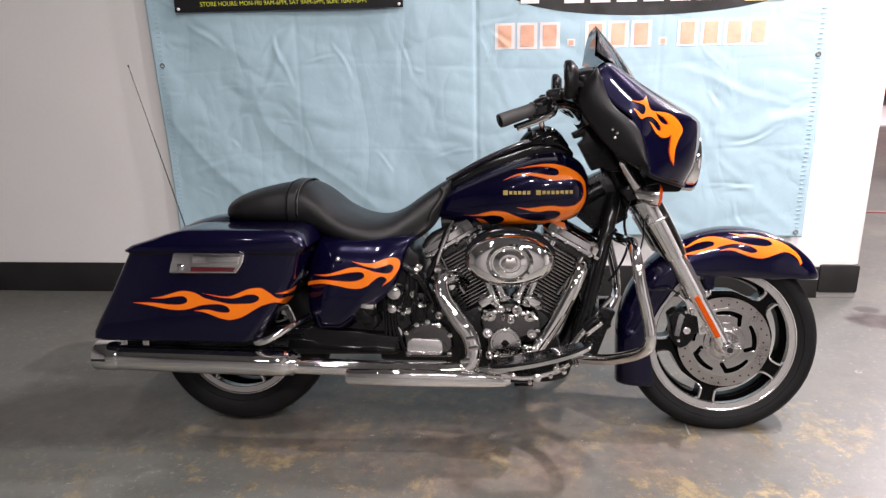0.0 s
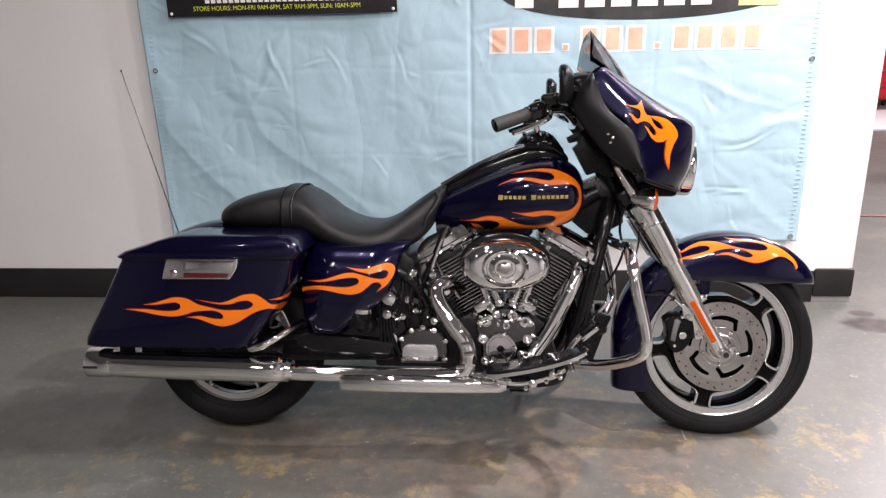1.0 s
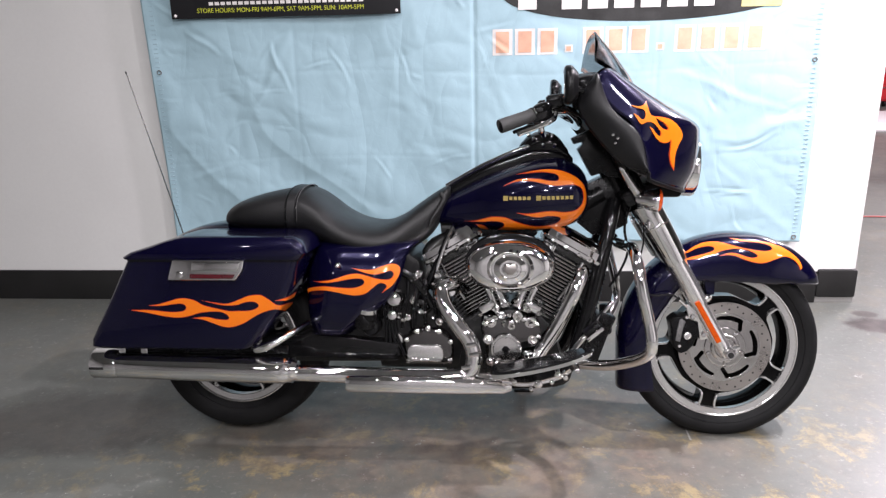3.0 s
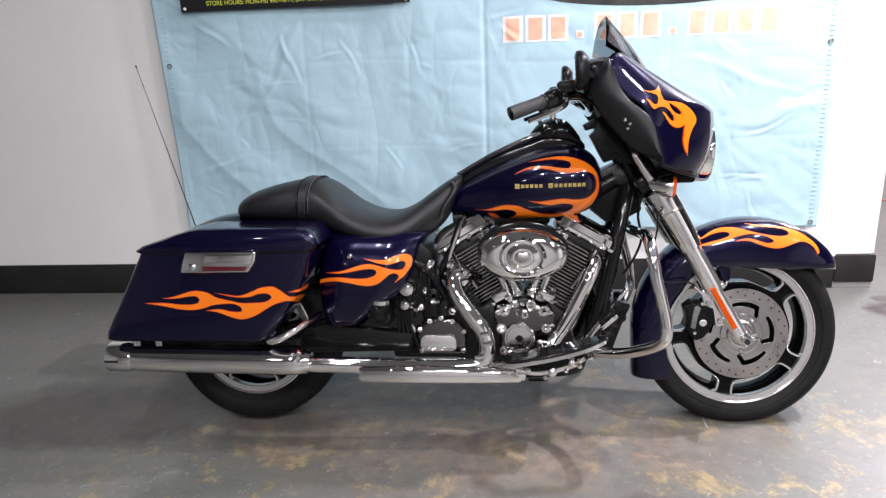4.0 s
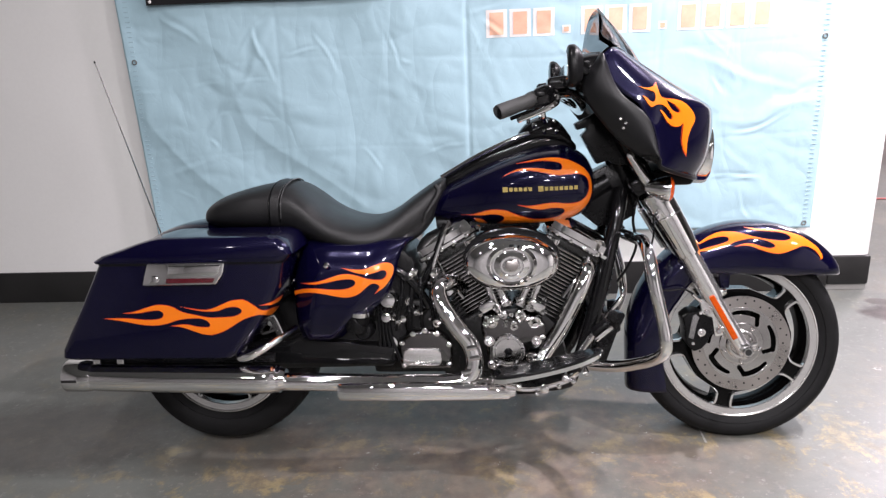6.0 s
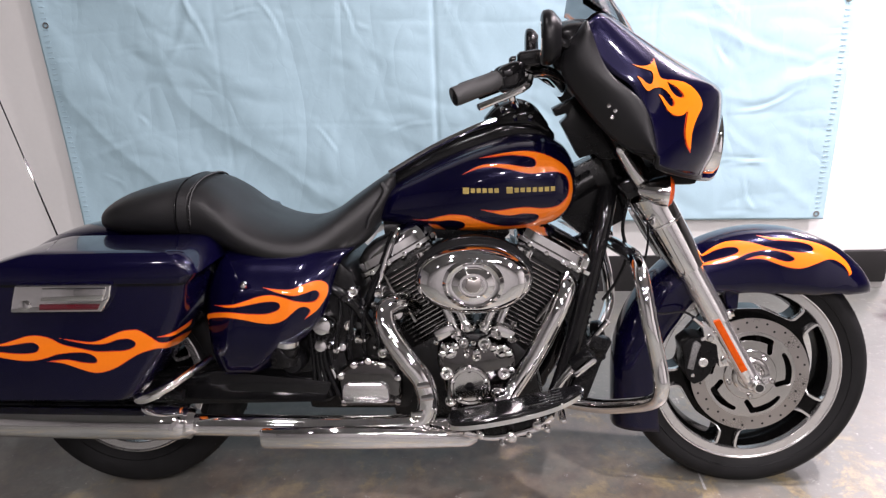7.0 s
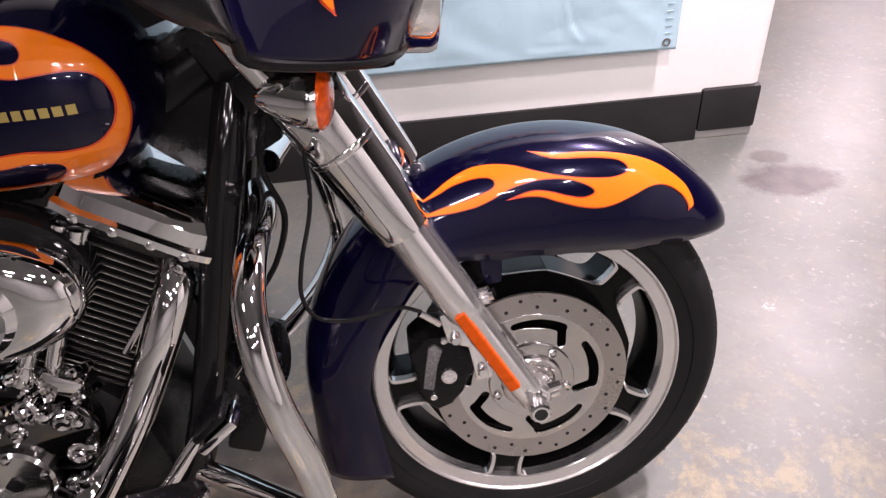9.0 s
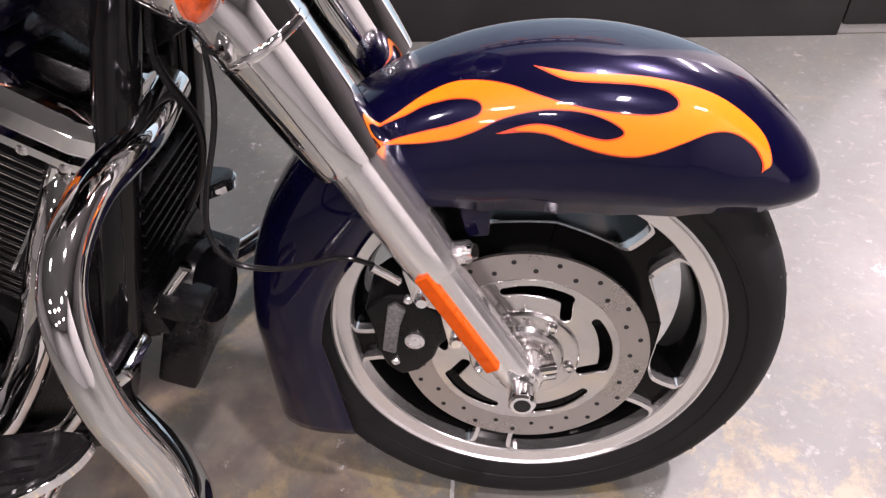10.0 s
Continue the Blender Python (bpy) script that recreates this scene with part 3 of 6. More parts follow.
# ---------------------------------------------------------------- things past the opening
def build_far():
    pts = [(1.95, 5.42), (2.4, 5.27), (2.73, 5.25), (3.0, 5.2), (3.15, 5.14), (3.24, 4.93), (3.30, 4.77), (3.5, 4.72), (3.85, 4.75), (4.05, 5.0), (3.7, 5.12), (3.46, 4.98), (3.48, 4.86), (3.7, 4.80), (4.3, 4.9), (5.2, 5.4)]
    tagged(part("cable", tube([(x, y, 0.007) for x, y in pts], 0.0052, 8, 8), M_CABLE), "thin red cable lying in loops on the concrete", "cable")

    def spare(x, y, turn, label):
        ob = thing("standing_tyre", label, "tyre", pose(x, y, 0.318, 0, 0, turn))
        prof = [(0.21, -0.06), (0.235, -0.068), (0.28, -0.070), (0.308, -0.05), (0.318, 0.0), (0.308, 0.05), (0.28, 0.070), (0.235, 0.068), (0.21, 0.06)]
        part("tread", lathe(prof, (0, 0, 0), (0, 1, 0), 48, ends=False), M_RUBBER, ob)
        part("rim", lathe([(0.03, -0.04), (0.20, -0.05), (0.212, -0.06), (0.212, 0.06), (0.20, 0.05), (0.03, 0.04)], (0, 0, 0), (0, 1, 0), 32), M_SATIN, ob, "dark rim")
        return ob
    spare(4.34, 5.72, 20, "black motorcycle tyre standing on the workshop floor")
    spare(5.95, 8.9, -25, "black motorcycle tyre standing beside red cabinets")
    m = part("floor_mat", box((4.85, 9.65, 0.012), (1.5, 1.6, 0.024), 0.008), M_MAT)
    tagged(m, "pale flat mat on the workshop floor", "mat")
    for i, (x, y) in enumerate(((5.1, 11.3), (6.1, 11.2), (7.1, 11.1))):
        cab = thing("tool_cabinet", "red enamelled tool cabinet with drawers", "cabinet", pose(x, y, 0, 0, 0, -8), group="tool cabinets")
        part("carcass", box((0, 0, 0.52), (0.92, 0.5, 0.88), 0.012), M_RED, cab)
        for k in range(4):
            d = part("drawer", box((0, -0.256, 0.20 + k * 0.21), (0.84, 0.02, 0.19), 0.006), M_RED, cab)
            part("handle", box((0, -0.275, 0.265 + k * 0.21), (0.7, 0.02, 0.018), 0.005), M_STEEL, d, "steel handle")
        for sx in (-0.38, 0.38):
            for sy in (-0.19, 0.19):
                part("castor", lathe([(0.03, -0.02), (0.04, -0.015), (0.04, 0.015), (0.03, 0.02)], (sx, sy, 0.04), (1, 0, 0), 16), M_SATIN, cab)


def build_lamps():
    for lx, ly, turn, length, width, watts in LAMPS:
        ob = thing("ceiling_light", "white ceiling light with a glowing diffuser", "lamp", pose(lx, ly, CEILING, 0, 0, turn), group="ceiling lights")
        part("housing", box((0, 0, -0.04), (length + 0.06, width + 0.06, 0.08), 0.01), M_WALL, ob)
        part("diffuser", box((0, 0, -0.085), (length, width, 0.01), 0.003), M_DIFF, ob, "glowing diffuser")


build_setting()
build_banner()
build_far()
build_lamps()


# ---------------------------------------------------------------- the motorcycle
# its own frame: X ahead from the rear axle, Y to its left, Z up in its leaning plane
BIKE = thing("motorcycle", "dark blue touring motorcycle with orange flames, leaning on its stand", "motorcycle",
             pose(-0.690, 2.533, 0) @ pose(0, 0, 0, -11.5, 0, 0))
FX, AZ, TR = 1.630, 0.301, 0.312   # front axle, both axles' height, tyre radius
FY = 0.022                         # the front wheel stands a little to the left
FKX, FKZ = 1.613, 0.298            # the axle as the fork and fender are drawn, before settle()


def wheel(name, x, width, rim_r, spokes, label, y=0.0, TR=TR):
    w = part(name, lathe([(0.030, -0.055), (0.052, -0.05), (0.056, -0.02), (0.05, 0.0), (0.056, 0.02), (0.052, 0.05), (0.030, 0.055)], (x, y, AZ), (0, -1, 0), 32), M_BLACK, BIKE, label)
    h = width / 2
    prof = [(rim_r - 0.004, -h * 0.74), (rim_r + 0.010, -h * 0.86), (rim_r + 0.030, -h * 0.98), (rim_r + 0.045, -h * 1.03), (TR - 0.023, -h * 0.98), (TR - 0.009, -h * 0.76), (TR - 0.002, -h * 0.42), (TR, 0),
            (TR - 0.002, h * 0.42), (TR - 0.009, h * 0.76), (TR - 0.023, h * 0.98), (rim_r + 0.045, h * 1.03), (rim_r + 0.030, h * 0.98), (rim_r + 0.010, h * 0.86), (rim_r - 0.004, h * 0.74)]
    t = part("tyre", lathe(prof, (x, y, AZ), (0, -1, 0), 96, ends=False), M_RUBBER, w, "black road tyre", angle=60)
    bm = bmesh.new()
    for i in range(30):
        for s in (-1, 1):
            a = 2 * math.pi * (i + (0.5 if s > 0 else 0)) / 30
            m = Matrix.Translation((x, y, AZ)) @ Matrix.Rotation(a, 4, "Y") @ Matrix.Translation((0, s * h * 0.66, TR - 0.0094)) @ Matrix.Rotation(-s * 0.42, 4, "X") @ Matrix.Rotation(s * 0.6, 4, "Z")
            own = box((0, 0, 0), (0.0036, h * 0.50, 0.0036))
            own.transform(m)
            join(bm, own)
    tagged(part("tread_cut", bm, M_HOLE, t, "dark tread grooves"), kind="stuff")
    bm = bmesh.new()
    lathe([(rim_r + 0.024, h * 0.955), (rim_r + 0.0252, h * 0.985), (rim_r + 0.0264, h * 0.965)], (x, y, AZ), (0, -1, 0), 96, bm, ends=False)
    part("sidewall_rib", bm, M_RUBBER, t)
    f = rim_r - 0.222
    ring = [(0.2005 + f, h * 0.50), (0.2015 + f, h * 0.78), (0.2030 + f, h * 0.81), (0.2205 + f, h * 0.825), (0.2235 + f, h * 0.87), (0.2265 + f, h * 0.86), (0.2275 + f, h * 0.70)]
    part("rim_face", lathe(ring, (x, y, AZ), (0, -1, 0), 96, ends=False), M_RIM, w, "machined silver rim face", angle=20)
    barrel = [(0.2010 + f, h * 0.52), (0.1965 + f, h * 0.42), (0.191 + f, h * 0.2), (0.188 + f, -h * 0.5), (0.196 + f, -h * 0.7), (0.224 + f, -h * 0.84), (0.228 + f, h * 0.5)]
    part("rim_barrel", lathe(barrel, (x, y, AZ), (0, -1, 0), 72, ends=False), M_PIT, w)
    for k in range(5):
        m = Matrix.Translation((x, y, AZ)) @ Matrix.Rotation(-radians(spokes + 72 * k), 4, "Y")
        edge = catmull([(0.153, 35.8), (0.151, 28), (0.151, 19), (0.1535, 12.5), (0.160, 9.2), (0.172, 8.0), (0.188, 7.6), (0.197, 8.0), (0.2015, 10.5)], 3)
        edge = [(float(r) + f, float(a)) for r, a in edge]
        outline = [(0.045, a) for a in (-35.8, 0, 35.8)] + edge + [(0.2015 + f, 0)] + [(r, -a) for r, a in edge[::-1]]
        flat = [(r * math.cos(radians(a)), r * math.sin(radians(a))) for r, a in outline]
        own = prism(flat, -h * 0.60, h * 0.30)
        own.transform(m)
        sp = part("spoke", own, M_PIT, w, angle=25)
        for s in (-1, 1):
            e = bmesh.new()
            rows = []
            for r, a in edge:
                q = Vector((math.cos(radians(s * a)), 0, math.sin(radians(s * a))))
                n = Vector((-math.sin(radians(s * a)), 0, math.cos(radians(s * a)))) * s
                g = min(1, max(0, (r - f - 0.153) / 0.008))
                inward = (-q * (1 - g) - n * (0.35 + 0.65 * g)).normalized() * (0.0011 + 0.0050 * g)
                top = Vector((0, -h * (0.64 + 0.15 * g), 0))
                p = q * r
                rows.append([p + Vector((0, -h * 0.56, 0)), p + top, p + inward + top, p + inward + Vector((0, -h * 0.56, 0))])
            loft(rows, e)
            e.transform(m)
            part("spoke_edge", e, M_RIM, sp, "machined silver spoke edge")
    return w


def build_wheels():
    fw = wheel("front_wheel", FX, 0.130, 0.2345, 258, "black cast front wheel with five spokes", FY)
    wheel("rear_wheel", 0.022, 0.178, 0.198, 230, "black cast rear wheel", TR=0.297)
    # drilled brake discs on slotted carriers
    for s in (1, -1):
        y = FY - s * 0.078
        n = 120
        ri, ro = 0.111, 0.147
        rings = [[(FX + r * math.cos(a), yy, AZ + r * math.sin(a)) for a in lin(0, 2 * math.pi, n, endpoint=False)]
                 for r, yy in ((ri, y + 0.0025), (ri, y - 0.0025), (ro, y - 0.0025), (ro, y + 0.0025))]
        disc = part("brake_disc", loft(rings + rings[:1], None, False), M_STEEL, fw, "drilled brushed steel brake disc")
        bm = bmesh.new()
        for i in range(17):
            for r, o in ((0.1245, 0.0), (0.1365, 0.5)):
                a = 2 * math.pi * (i + o) / 17
                lathe([(0.0001, 0.0004), (0.0030, 0.0004), (0.0030, 0.0)], (FX + r * math.cos(a), y - s * 0.0026, AZ + r * math.sin(a)), (0, -s, 0), 10, bm, ends=False)
        tagged(part("drill_hole", bm, M_HOLE, disc, "dark drilled holes"), kind="stuff")
        # carrier plate with five hooked slots
        us = np.arange(-0.114, 0.1141, 0.0016)
        U, V = np.meshgrid(us, us, indexing="ij")
        rr, aa = np.hypot(U, V), np.degrees(np.arctan2(V, U))
        F = np.minimum(0.1125 - rr, rr - 0.030)
        for k in range(5):
            b = (aa - (10 + 72 * k) + 180) % 360 - 180
            over = np.maximum(np.abs(b) - 22, 0) * np.pi / 180 * rr
            F = np.minimum(F, np.hypot(rr - 0.0965, over) - 0.0078 * (1 - 0.35 * np.clip(b / 25, 0, 1)))
            p0, p1 = [np.array((r * math.cos(radians(10 + 72 * k + a)), r * math.sin(radians(10 + 72 * k + a)))) for r, a in ((0.092, -23), (0.074, -31))]
            t = np.clip(((U - p0[0]) * (p1 - p0)[0] + (V - p0[1]) * (p1 - p0)[1]) / ((p1 - p0) ** 2).sum(), 0, 1)
            F = np.minimum(F, np.hypot(U - p0[0] - t * (p1 - p0)[0], V - p0[1] - t * (p1 - p0)[1]) - 0.0068)
        plate = area("carrier", F, us, us, lambda u, v: (Vector((FX + u, y - s * 0.003, AZ + v)), Vector((0, -s, 0))), M_CARRIER, disc, label="satin disc carrier with hooked slots", angle=30)
        md = plate.modifiers.new("thickness", "SOLIDIFY")
        md.thickness, md.offset = 0.006, -1
        part("hub_cover", lathe([(0.066, 0.078), (0.0655, 0.0835), (0.0635, 0.0855), (0.060, 0.0860), (0.050, 0.0845), (0.047, 0.0850), (0.044, 0.0905), (0.040, 0.0925), (0.035, 0.0928), (0.032, 0.0890), (0.028, 0.0890), (0.026, 0.100)], (FX, FY, AZ), (0, -s, 0), 64), M_CARRIER, fw, "satin hub cover", angle=22)
        for k in range(5):
            a = radians(55 + 72 * k)
            part("disc_bolt", lathe([(0.0070, 0.07), (0.0070, 0.0885), (0.005, 0.091), (0.003, 0.0890)], (FX + 0.056 * math.cos(a), FY, AZ + 0.056 * math.sin(a)), (0, -s, 0), 12), M_CHROME, fw)


def fender_r(p):
    return float(np.interp(p, [35, 38, 45, 60, 75, 90, 110, 128, 149, 180], [0.322, 0.306, 0.271, 0.224, 0.205, 0.201, 0.214, 0.256, 0.248, 0.265]))


def fender_at(p, a):
    """A point of the front fender: p degrees round the axle from ahead, a degrees over from the near edge."""
    R = float(np.interp(p, [35, 39, 46, 60, 90, 140, 180], [0.329, 0.339, 0.346, 0.351, 0.352, 0.355, 0.36]))
    w = float(np.interp(p, [35, 38, 43, 52, 65, 90, 140, 213], [0.026, 0.050, 0.068, 0.079, 0.085, 0.089, 0.082, 0.070]))
    ca, sa = math.cos(radians(a)), math.sin(radians(a))
    y = 0.006 - w * math.copysign(abs(ca) ** 0.75, ca)
    if p <= 180:
        r = fender_r(p) + (R - fender_r(p)) * abs(sa) ** 0.7
        return (FKX + 0.020 + r * math.cos(radians(p)), y, 0.32 + r * math.sin(radians(p)))
    t = (p - 180) / 33
    x = -0.265 + 0.022 * t - (0.095 + 0.018 * t) * abs(sa) ** 0.7
    return (FKX + 0.020 + x, y, 0.32 - 0.165 * t)


# flame outline on the front fender, in degrees round and over; a point given twice is a sharp tip
FEND_A = [(123.5, 35.5), (123.5, 35.5), (116.25, 29), (110, 28), (105.25, 29.5), (101, 33), (97, 35), (92, 36.5), (86.75, 35.5), (82.25, 32.5), (79, 28.5), (79.25, 25.5), (82, 23.5), (86.25, 25), (91, 28.5), (95.5, 29.5), (101.5, 26.5), (101.5, 26.5), (96.25, 26.5), (92, 25), (87.75, 21.5), (82.5, 18.5), (77, 18), (72, 21), (67.75, 28), (64, 37), (60.25, 41), (56, 38.5), (53, 32), (51.75, 26.5), (51.75, 26.5), (51.25, 32.5), (53.25, 42), (56.25, 50), (61, 55.5)]
FEND_B = [(65.25, 58.5), (70.25, 59), (75.75, 58), (81.25, 56.5), (87.25, 55.5), (91.25, 57.5), (94.25, 60), (94.25, 60), (91.25, 54), (88, 51), (82.75, 51), (78.25, 52), (73.75, 52), (71.25, 47.5), (71.75, 42), (75.25, 37.5), (81, 36), (86.75, 37.5), (93.5, 43), (98.75, 50.5), (103.5, 56), (107.75, 58.5), (112.5, 56), (118, 50), (123.25, 47), (123.25, 47), (116.75, 47), (113, 49), (108.25, 48.5), (104.5, 45), (103.5, 40.5), (104.5, 36.5), (108.25, 35), (113.5, 34.5), (118.5, 35)]
FEND = [FEND_A + FEND_B]


def build_fenders():
    rows = [[fender_at(p, a) for a in lin(0, 180, 33)] for p in lin(35, 213, 81)]
    f = part("front_fender", loft(rows, None, False, False), M_PAINT, BIKE, "dark blue front fender with orange flames", angle=70, fix=False)
    for near in (True, False):
        def lay(u, v):
            p, a = u / 0.0061, v / 0.0021
            q = [Vector(fender_at(p + dp, (a + da) if near else 180 - a - da)) for dp, da in ((0, 0), (0.5, 0), (0, 1))]
            n = (q[1] - q[0]).cross(q[2] - q[0]).normalized()
            out = q[0] - Vector((FKX, 0.02, 0.32))
            return q[0], (n if n.dot(out) > 0 else -n)
        flames([[(p * 0.0061, a * 0.0021) for p, a in line] for line in FEND], f, lay=lay)
    f.data.materials.append(M_SATIN)
    md = f.modifiers.new("thickness", "SOLIDIFY")
    md.thickness, md.offset, md.material_offset, md.material_offset_rim = 0.003, -1, 1, 0
    # struts between fork and fender
    for s in (-1, 1):
        part("fender_bracket", prism([(1.540, 0.484), (1.546, 0.476), (1.566, 0.478), (1.569, 0.550), (1.532, 0.550), (1.536, 0.505)], 0.006 + s * 0.064 - 0.006, 0.006 + s * 0.064 + 0.006, 0.004, segments=3), M_PAINT, f, "dark blue fender bracket")
    for x, z in ((1.60, 0.585), (1.565, 0.59)):
        part("rivet", lathe([(0.005, 0.0), (0.004, 0.003), (0.001, 0.004)], (x, -0.062, z), (0, -1, 0), 10), M_BLACK, f)
    # rear fender
    rows = []
    for p in lin(35, 190, 50):
        row = []
        for a in lin(0, 180, 25):
            ca, sa = math.cos(radians(a)), math.sin(radians(a))
            r = 0.27 + 0.120 * abs(sa) ** 0.6
            row.append((r * math.cos(radians(p)), -0.115 * math.copysign(abs(ca) ** 0.7, ca), 0.32 + r * math.sin(radians(p))))
        rows.append(row)
    r = part("rear_fender", loft(rows, None, False, False), M_PAINT, BIKE, "dark blue rear fender", angle=70, fix=False)
    md = r.modifiers.new("thickness", "SOLIDIFY")
    md.thickness, md.offset = 0.004, -1


def ring_rect(x0, x1, y0, y1, z, r=0.035, n=6):
    out = []
    for cx, cy, a0 in ((x1 - r, y1 - r, 0), (x0 + r, y1 - r, 90), (x0 + r, y0 + r, 180), (x1 - r, y0 + r, 270)):
        for a in lin(a0, a0 + 90, n):
            out.append((cx + r * math.cos(radians(a)), cy + r * math.sin(radians(a)), z))
    return out


# flame outline on the saddlebag; a point given twice is a sharp tip
BAG_A = [(-0.1853, 0.4917), (-0.1853, 0.4917), (-0.1323, 0.4837), (-0.083, 0.474), (-0.0416, 0.4709), (-0.008, 0.476), (0.0258, 0.4861), (0.0755, 0.4897), (0.0998, 0.4832), (0.109, 0.4718), (0.102, 0.4651), (0.074, 0.4666), (0.0415, 0.473), (-0.0002, 0.4695), (-0.0002, 0.4695), (0.0326, 0.4647), (0.0649, 0.4533), (0.0892, 0.4452), (0.1138, 0.4437), (0.1473, 0.4538), (0.1813, 0.4738), (0.2066, 0.4871), (0.24, 0.4971), (0.2574, 0.497), (0.2894, 0.4939), (0.3093, 0.5056), (0.3237, 0.5187), (0.3237, 0.5187), (0.2896, 0.5149), (0.2664, 0.5102), (0.2489, 0.5118), (0.2331, 0.5232), (0.2096, 0.5378), (0.1934, 0.5394)]
BAG_B = [(0.1687, 0.536), (0.1435, 0.5261), (0.1183, 0.5162), (0.0935, 0.5128), (0.0364, 0.5208), (0.0364, 0.5208), (0.0769, 0.5111), (0.1096, 0.5079), (0.1343, 0.5097), (0.1594, 0.518), (0.184, 0.5197), (0.1982, 0.5116), (0.1944, 0.5018), (0.1743, 0.4935), (0.1414, 0.4917), (0.1086, 0.4915), (0.0761, 0.4979), (0.0355, 0.5076), (0.0116, 0.5207), (-0.0127, 0.5272), (-0.0376, 0.5271), (-0.0629, 0.5204), (-0.0969, 0.5103), (-0.1307, 0.5052), (-0.1307, 0.5052), (-0.089, 0.5054), (-0.0553, 0.5105), (-0.0303, 0.5123), (-0.0177, 0.5041), (-0.0218, 0.4925), (-0.0404, 0.4875), (-0.0737, 0.4873), (-0.1233, 0.492)]
BAG_C = [(0.2494, 0.5233), (0.2494, 0.5233), (0.2753, 0.5299), (0.3036, 0.5402), (0.3242, 0.5491), (0.3242, 0.5491), (0.3176, 0.5354), (0.2853, 0.525)]
BAG = [BAG_A + BAG_B, BAG_C]


def build_bag():
    yi, yo = -0.165, -0.385
    # z, back, front, outer side
    lv = [(0.372, -0.310, 0.150, yo + 0.012), (0.378, -0.325, 0.170, yo + 0.004), (0.40, -0.320, 0.190, yo), (0.46, -0.287, 0.235, yo - 0.002), (0.52, -0.255, 0.275, yo - 0.002), (0.58, -0.225, 0.302, yo), (0.638, -0.196, 0.318, yo + 0.002)]
    rings = [ring_rect(b, f, o, yi, z, 0.03) for z, b, f, o in lv]
    bag = part("saddlebag", loft(rings), M_PAINT, BIKE, "dark blue hard saddlebag with orange flames", angle=40)
    part("lid", loft([ring_rect(-0.206, 0.326, yo - 0.002, yi + 0.004, 0.6415, 0.03), ring_rect(-0.208, 0.330, yo - 0.004, yi + 0.005, 0.646, 0.03), ring_rect(-0.185, 0.343, yo - 0.004, yi, 0.660, 0.03),
                            ring_rect(-0.125, 0.336, yo - 0.003, yi - 0.004, 0.678, 0.028), ring_rect(-0.085, 0.326, yo - 0.001, yi - 0.008, 0.692, 0.026), ring_rect(-0.050, 0.314, yo + 0.003, yi - 0.012, 0.702, 0.026),
                            ring_rect(-0.030, 0.304, yo + 0.010, yi - 0.02, 0.7065, 0.026), ring_rect(0.0, 0.290, yo + 0.03, yi - 0.03, 0.708, 0.026)]), M_PAINT, bag, angle=24)
    part("seal", loft([ring_rect(-0.198, 0.319, yo, yi, 0.6355, 0.03), ring_rect(-0.198, 0.319, yo, yi, 0.6415, 0.03)]), M_SATIN, bag, "black lid seal")
    latch = part("latch", prism([(-0.063, 0.583), (0.139, 0.583), (0.160, 0.614), (0.167, 0.644), (-0.045, 0.644), (-0.056, 0.61)], yo - 0.016, yo + 0.004, 0.006, segments=3), M_CHROME, bag, "chrome saddlebag latch plate")
    part("lens", prism([(0.005, 0.590), (0.132, 0.590), (0.139, 0.602), (0.007, 0.603)], yo - 0.0185, yo - 0.014, 0.001), M_REDLENS, latch, "dark red reflector strip")
    part("lever", prism([(0.012, 0.610), (0.146, 0.610), (0.157, 0.638), (0.016, 0.638)], yo - 0.0215, yo - 0.014, 0.003), M_CHROME, latch)
    part("lock", lathe([(0.011, 0), (0.011, 0.008), (0.006, 0.009)], (-0.028, yo - 0.014, 0.600), (0, -1, 0), 20), M_CHROME, latch)
    flames(BAG, bag, (-0.36, 0.87, -0.2), yo)
    far = part("saddlebag", loft([ring_rect(bk, fr, -yi, -o, z, 0.03) for z, bk, fr, o in lv]), M_PAINT, BIKE, "dark blue hard saddlebag on the far side", angle=40)
    part("lid", loft([ring_rect(-0.206, 0.326, -yi, -yo + 0.002, 0.6415, 0.03), ring_rect(-0.185, 0.343, -yi, -yo + 0.004, 0.660, 0.03), ring_rect(-0.085, 0.326, -yi, -yo, 0.692, 0.026), ring_rect(0.0, 0.290, -yi + 0.03, -yo - 0.03, 0.708, 0.026)]), M_PAINT, far, angle=24)
    # chrome guard rail behind the bag's lower front corner
    part("bag_guard", tube([(0.15, -0.25, 0.362), (0.168, -0.345, 0.368), (0.215, -0.372, 0.384), (0.272, -0.345, 0.412), (0.305, -0.25, 0.425)], [0.010, 0.013, 0.012, 0.009, 0.008], 12), M_CHROME, BIKE, "chrome saddlebag guard rail")
    part("bag_support", tube([(-0.27, -0.30, 0.355), (0.0, -0.30, 0.352), (0.25, -0.29, 0.350)], 0.013, 10), M_SATIN, BIKE, "black support rail")


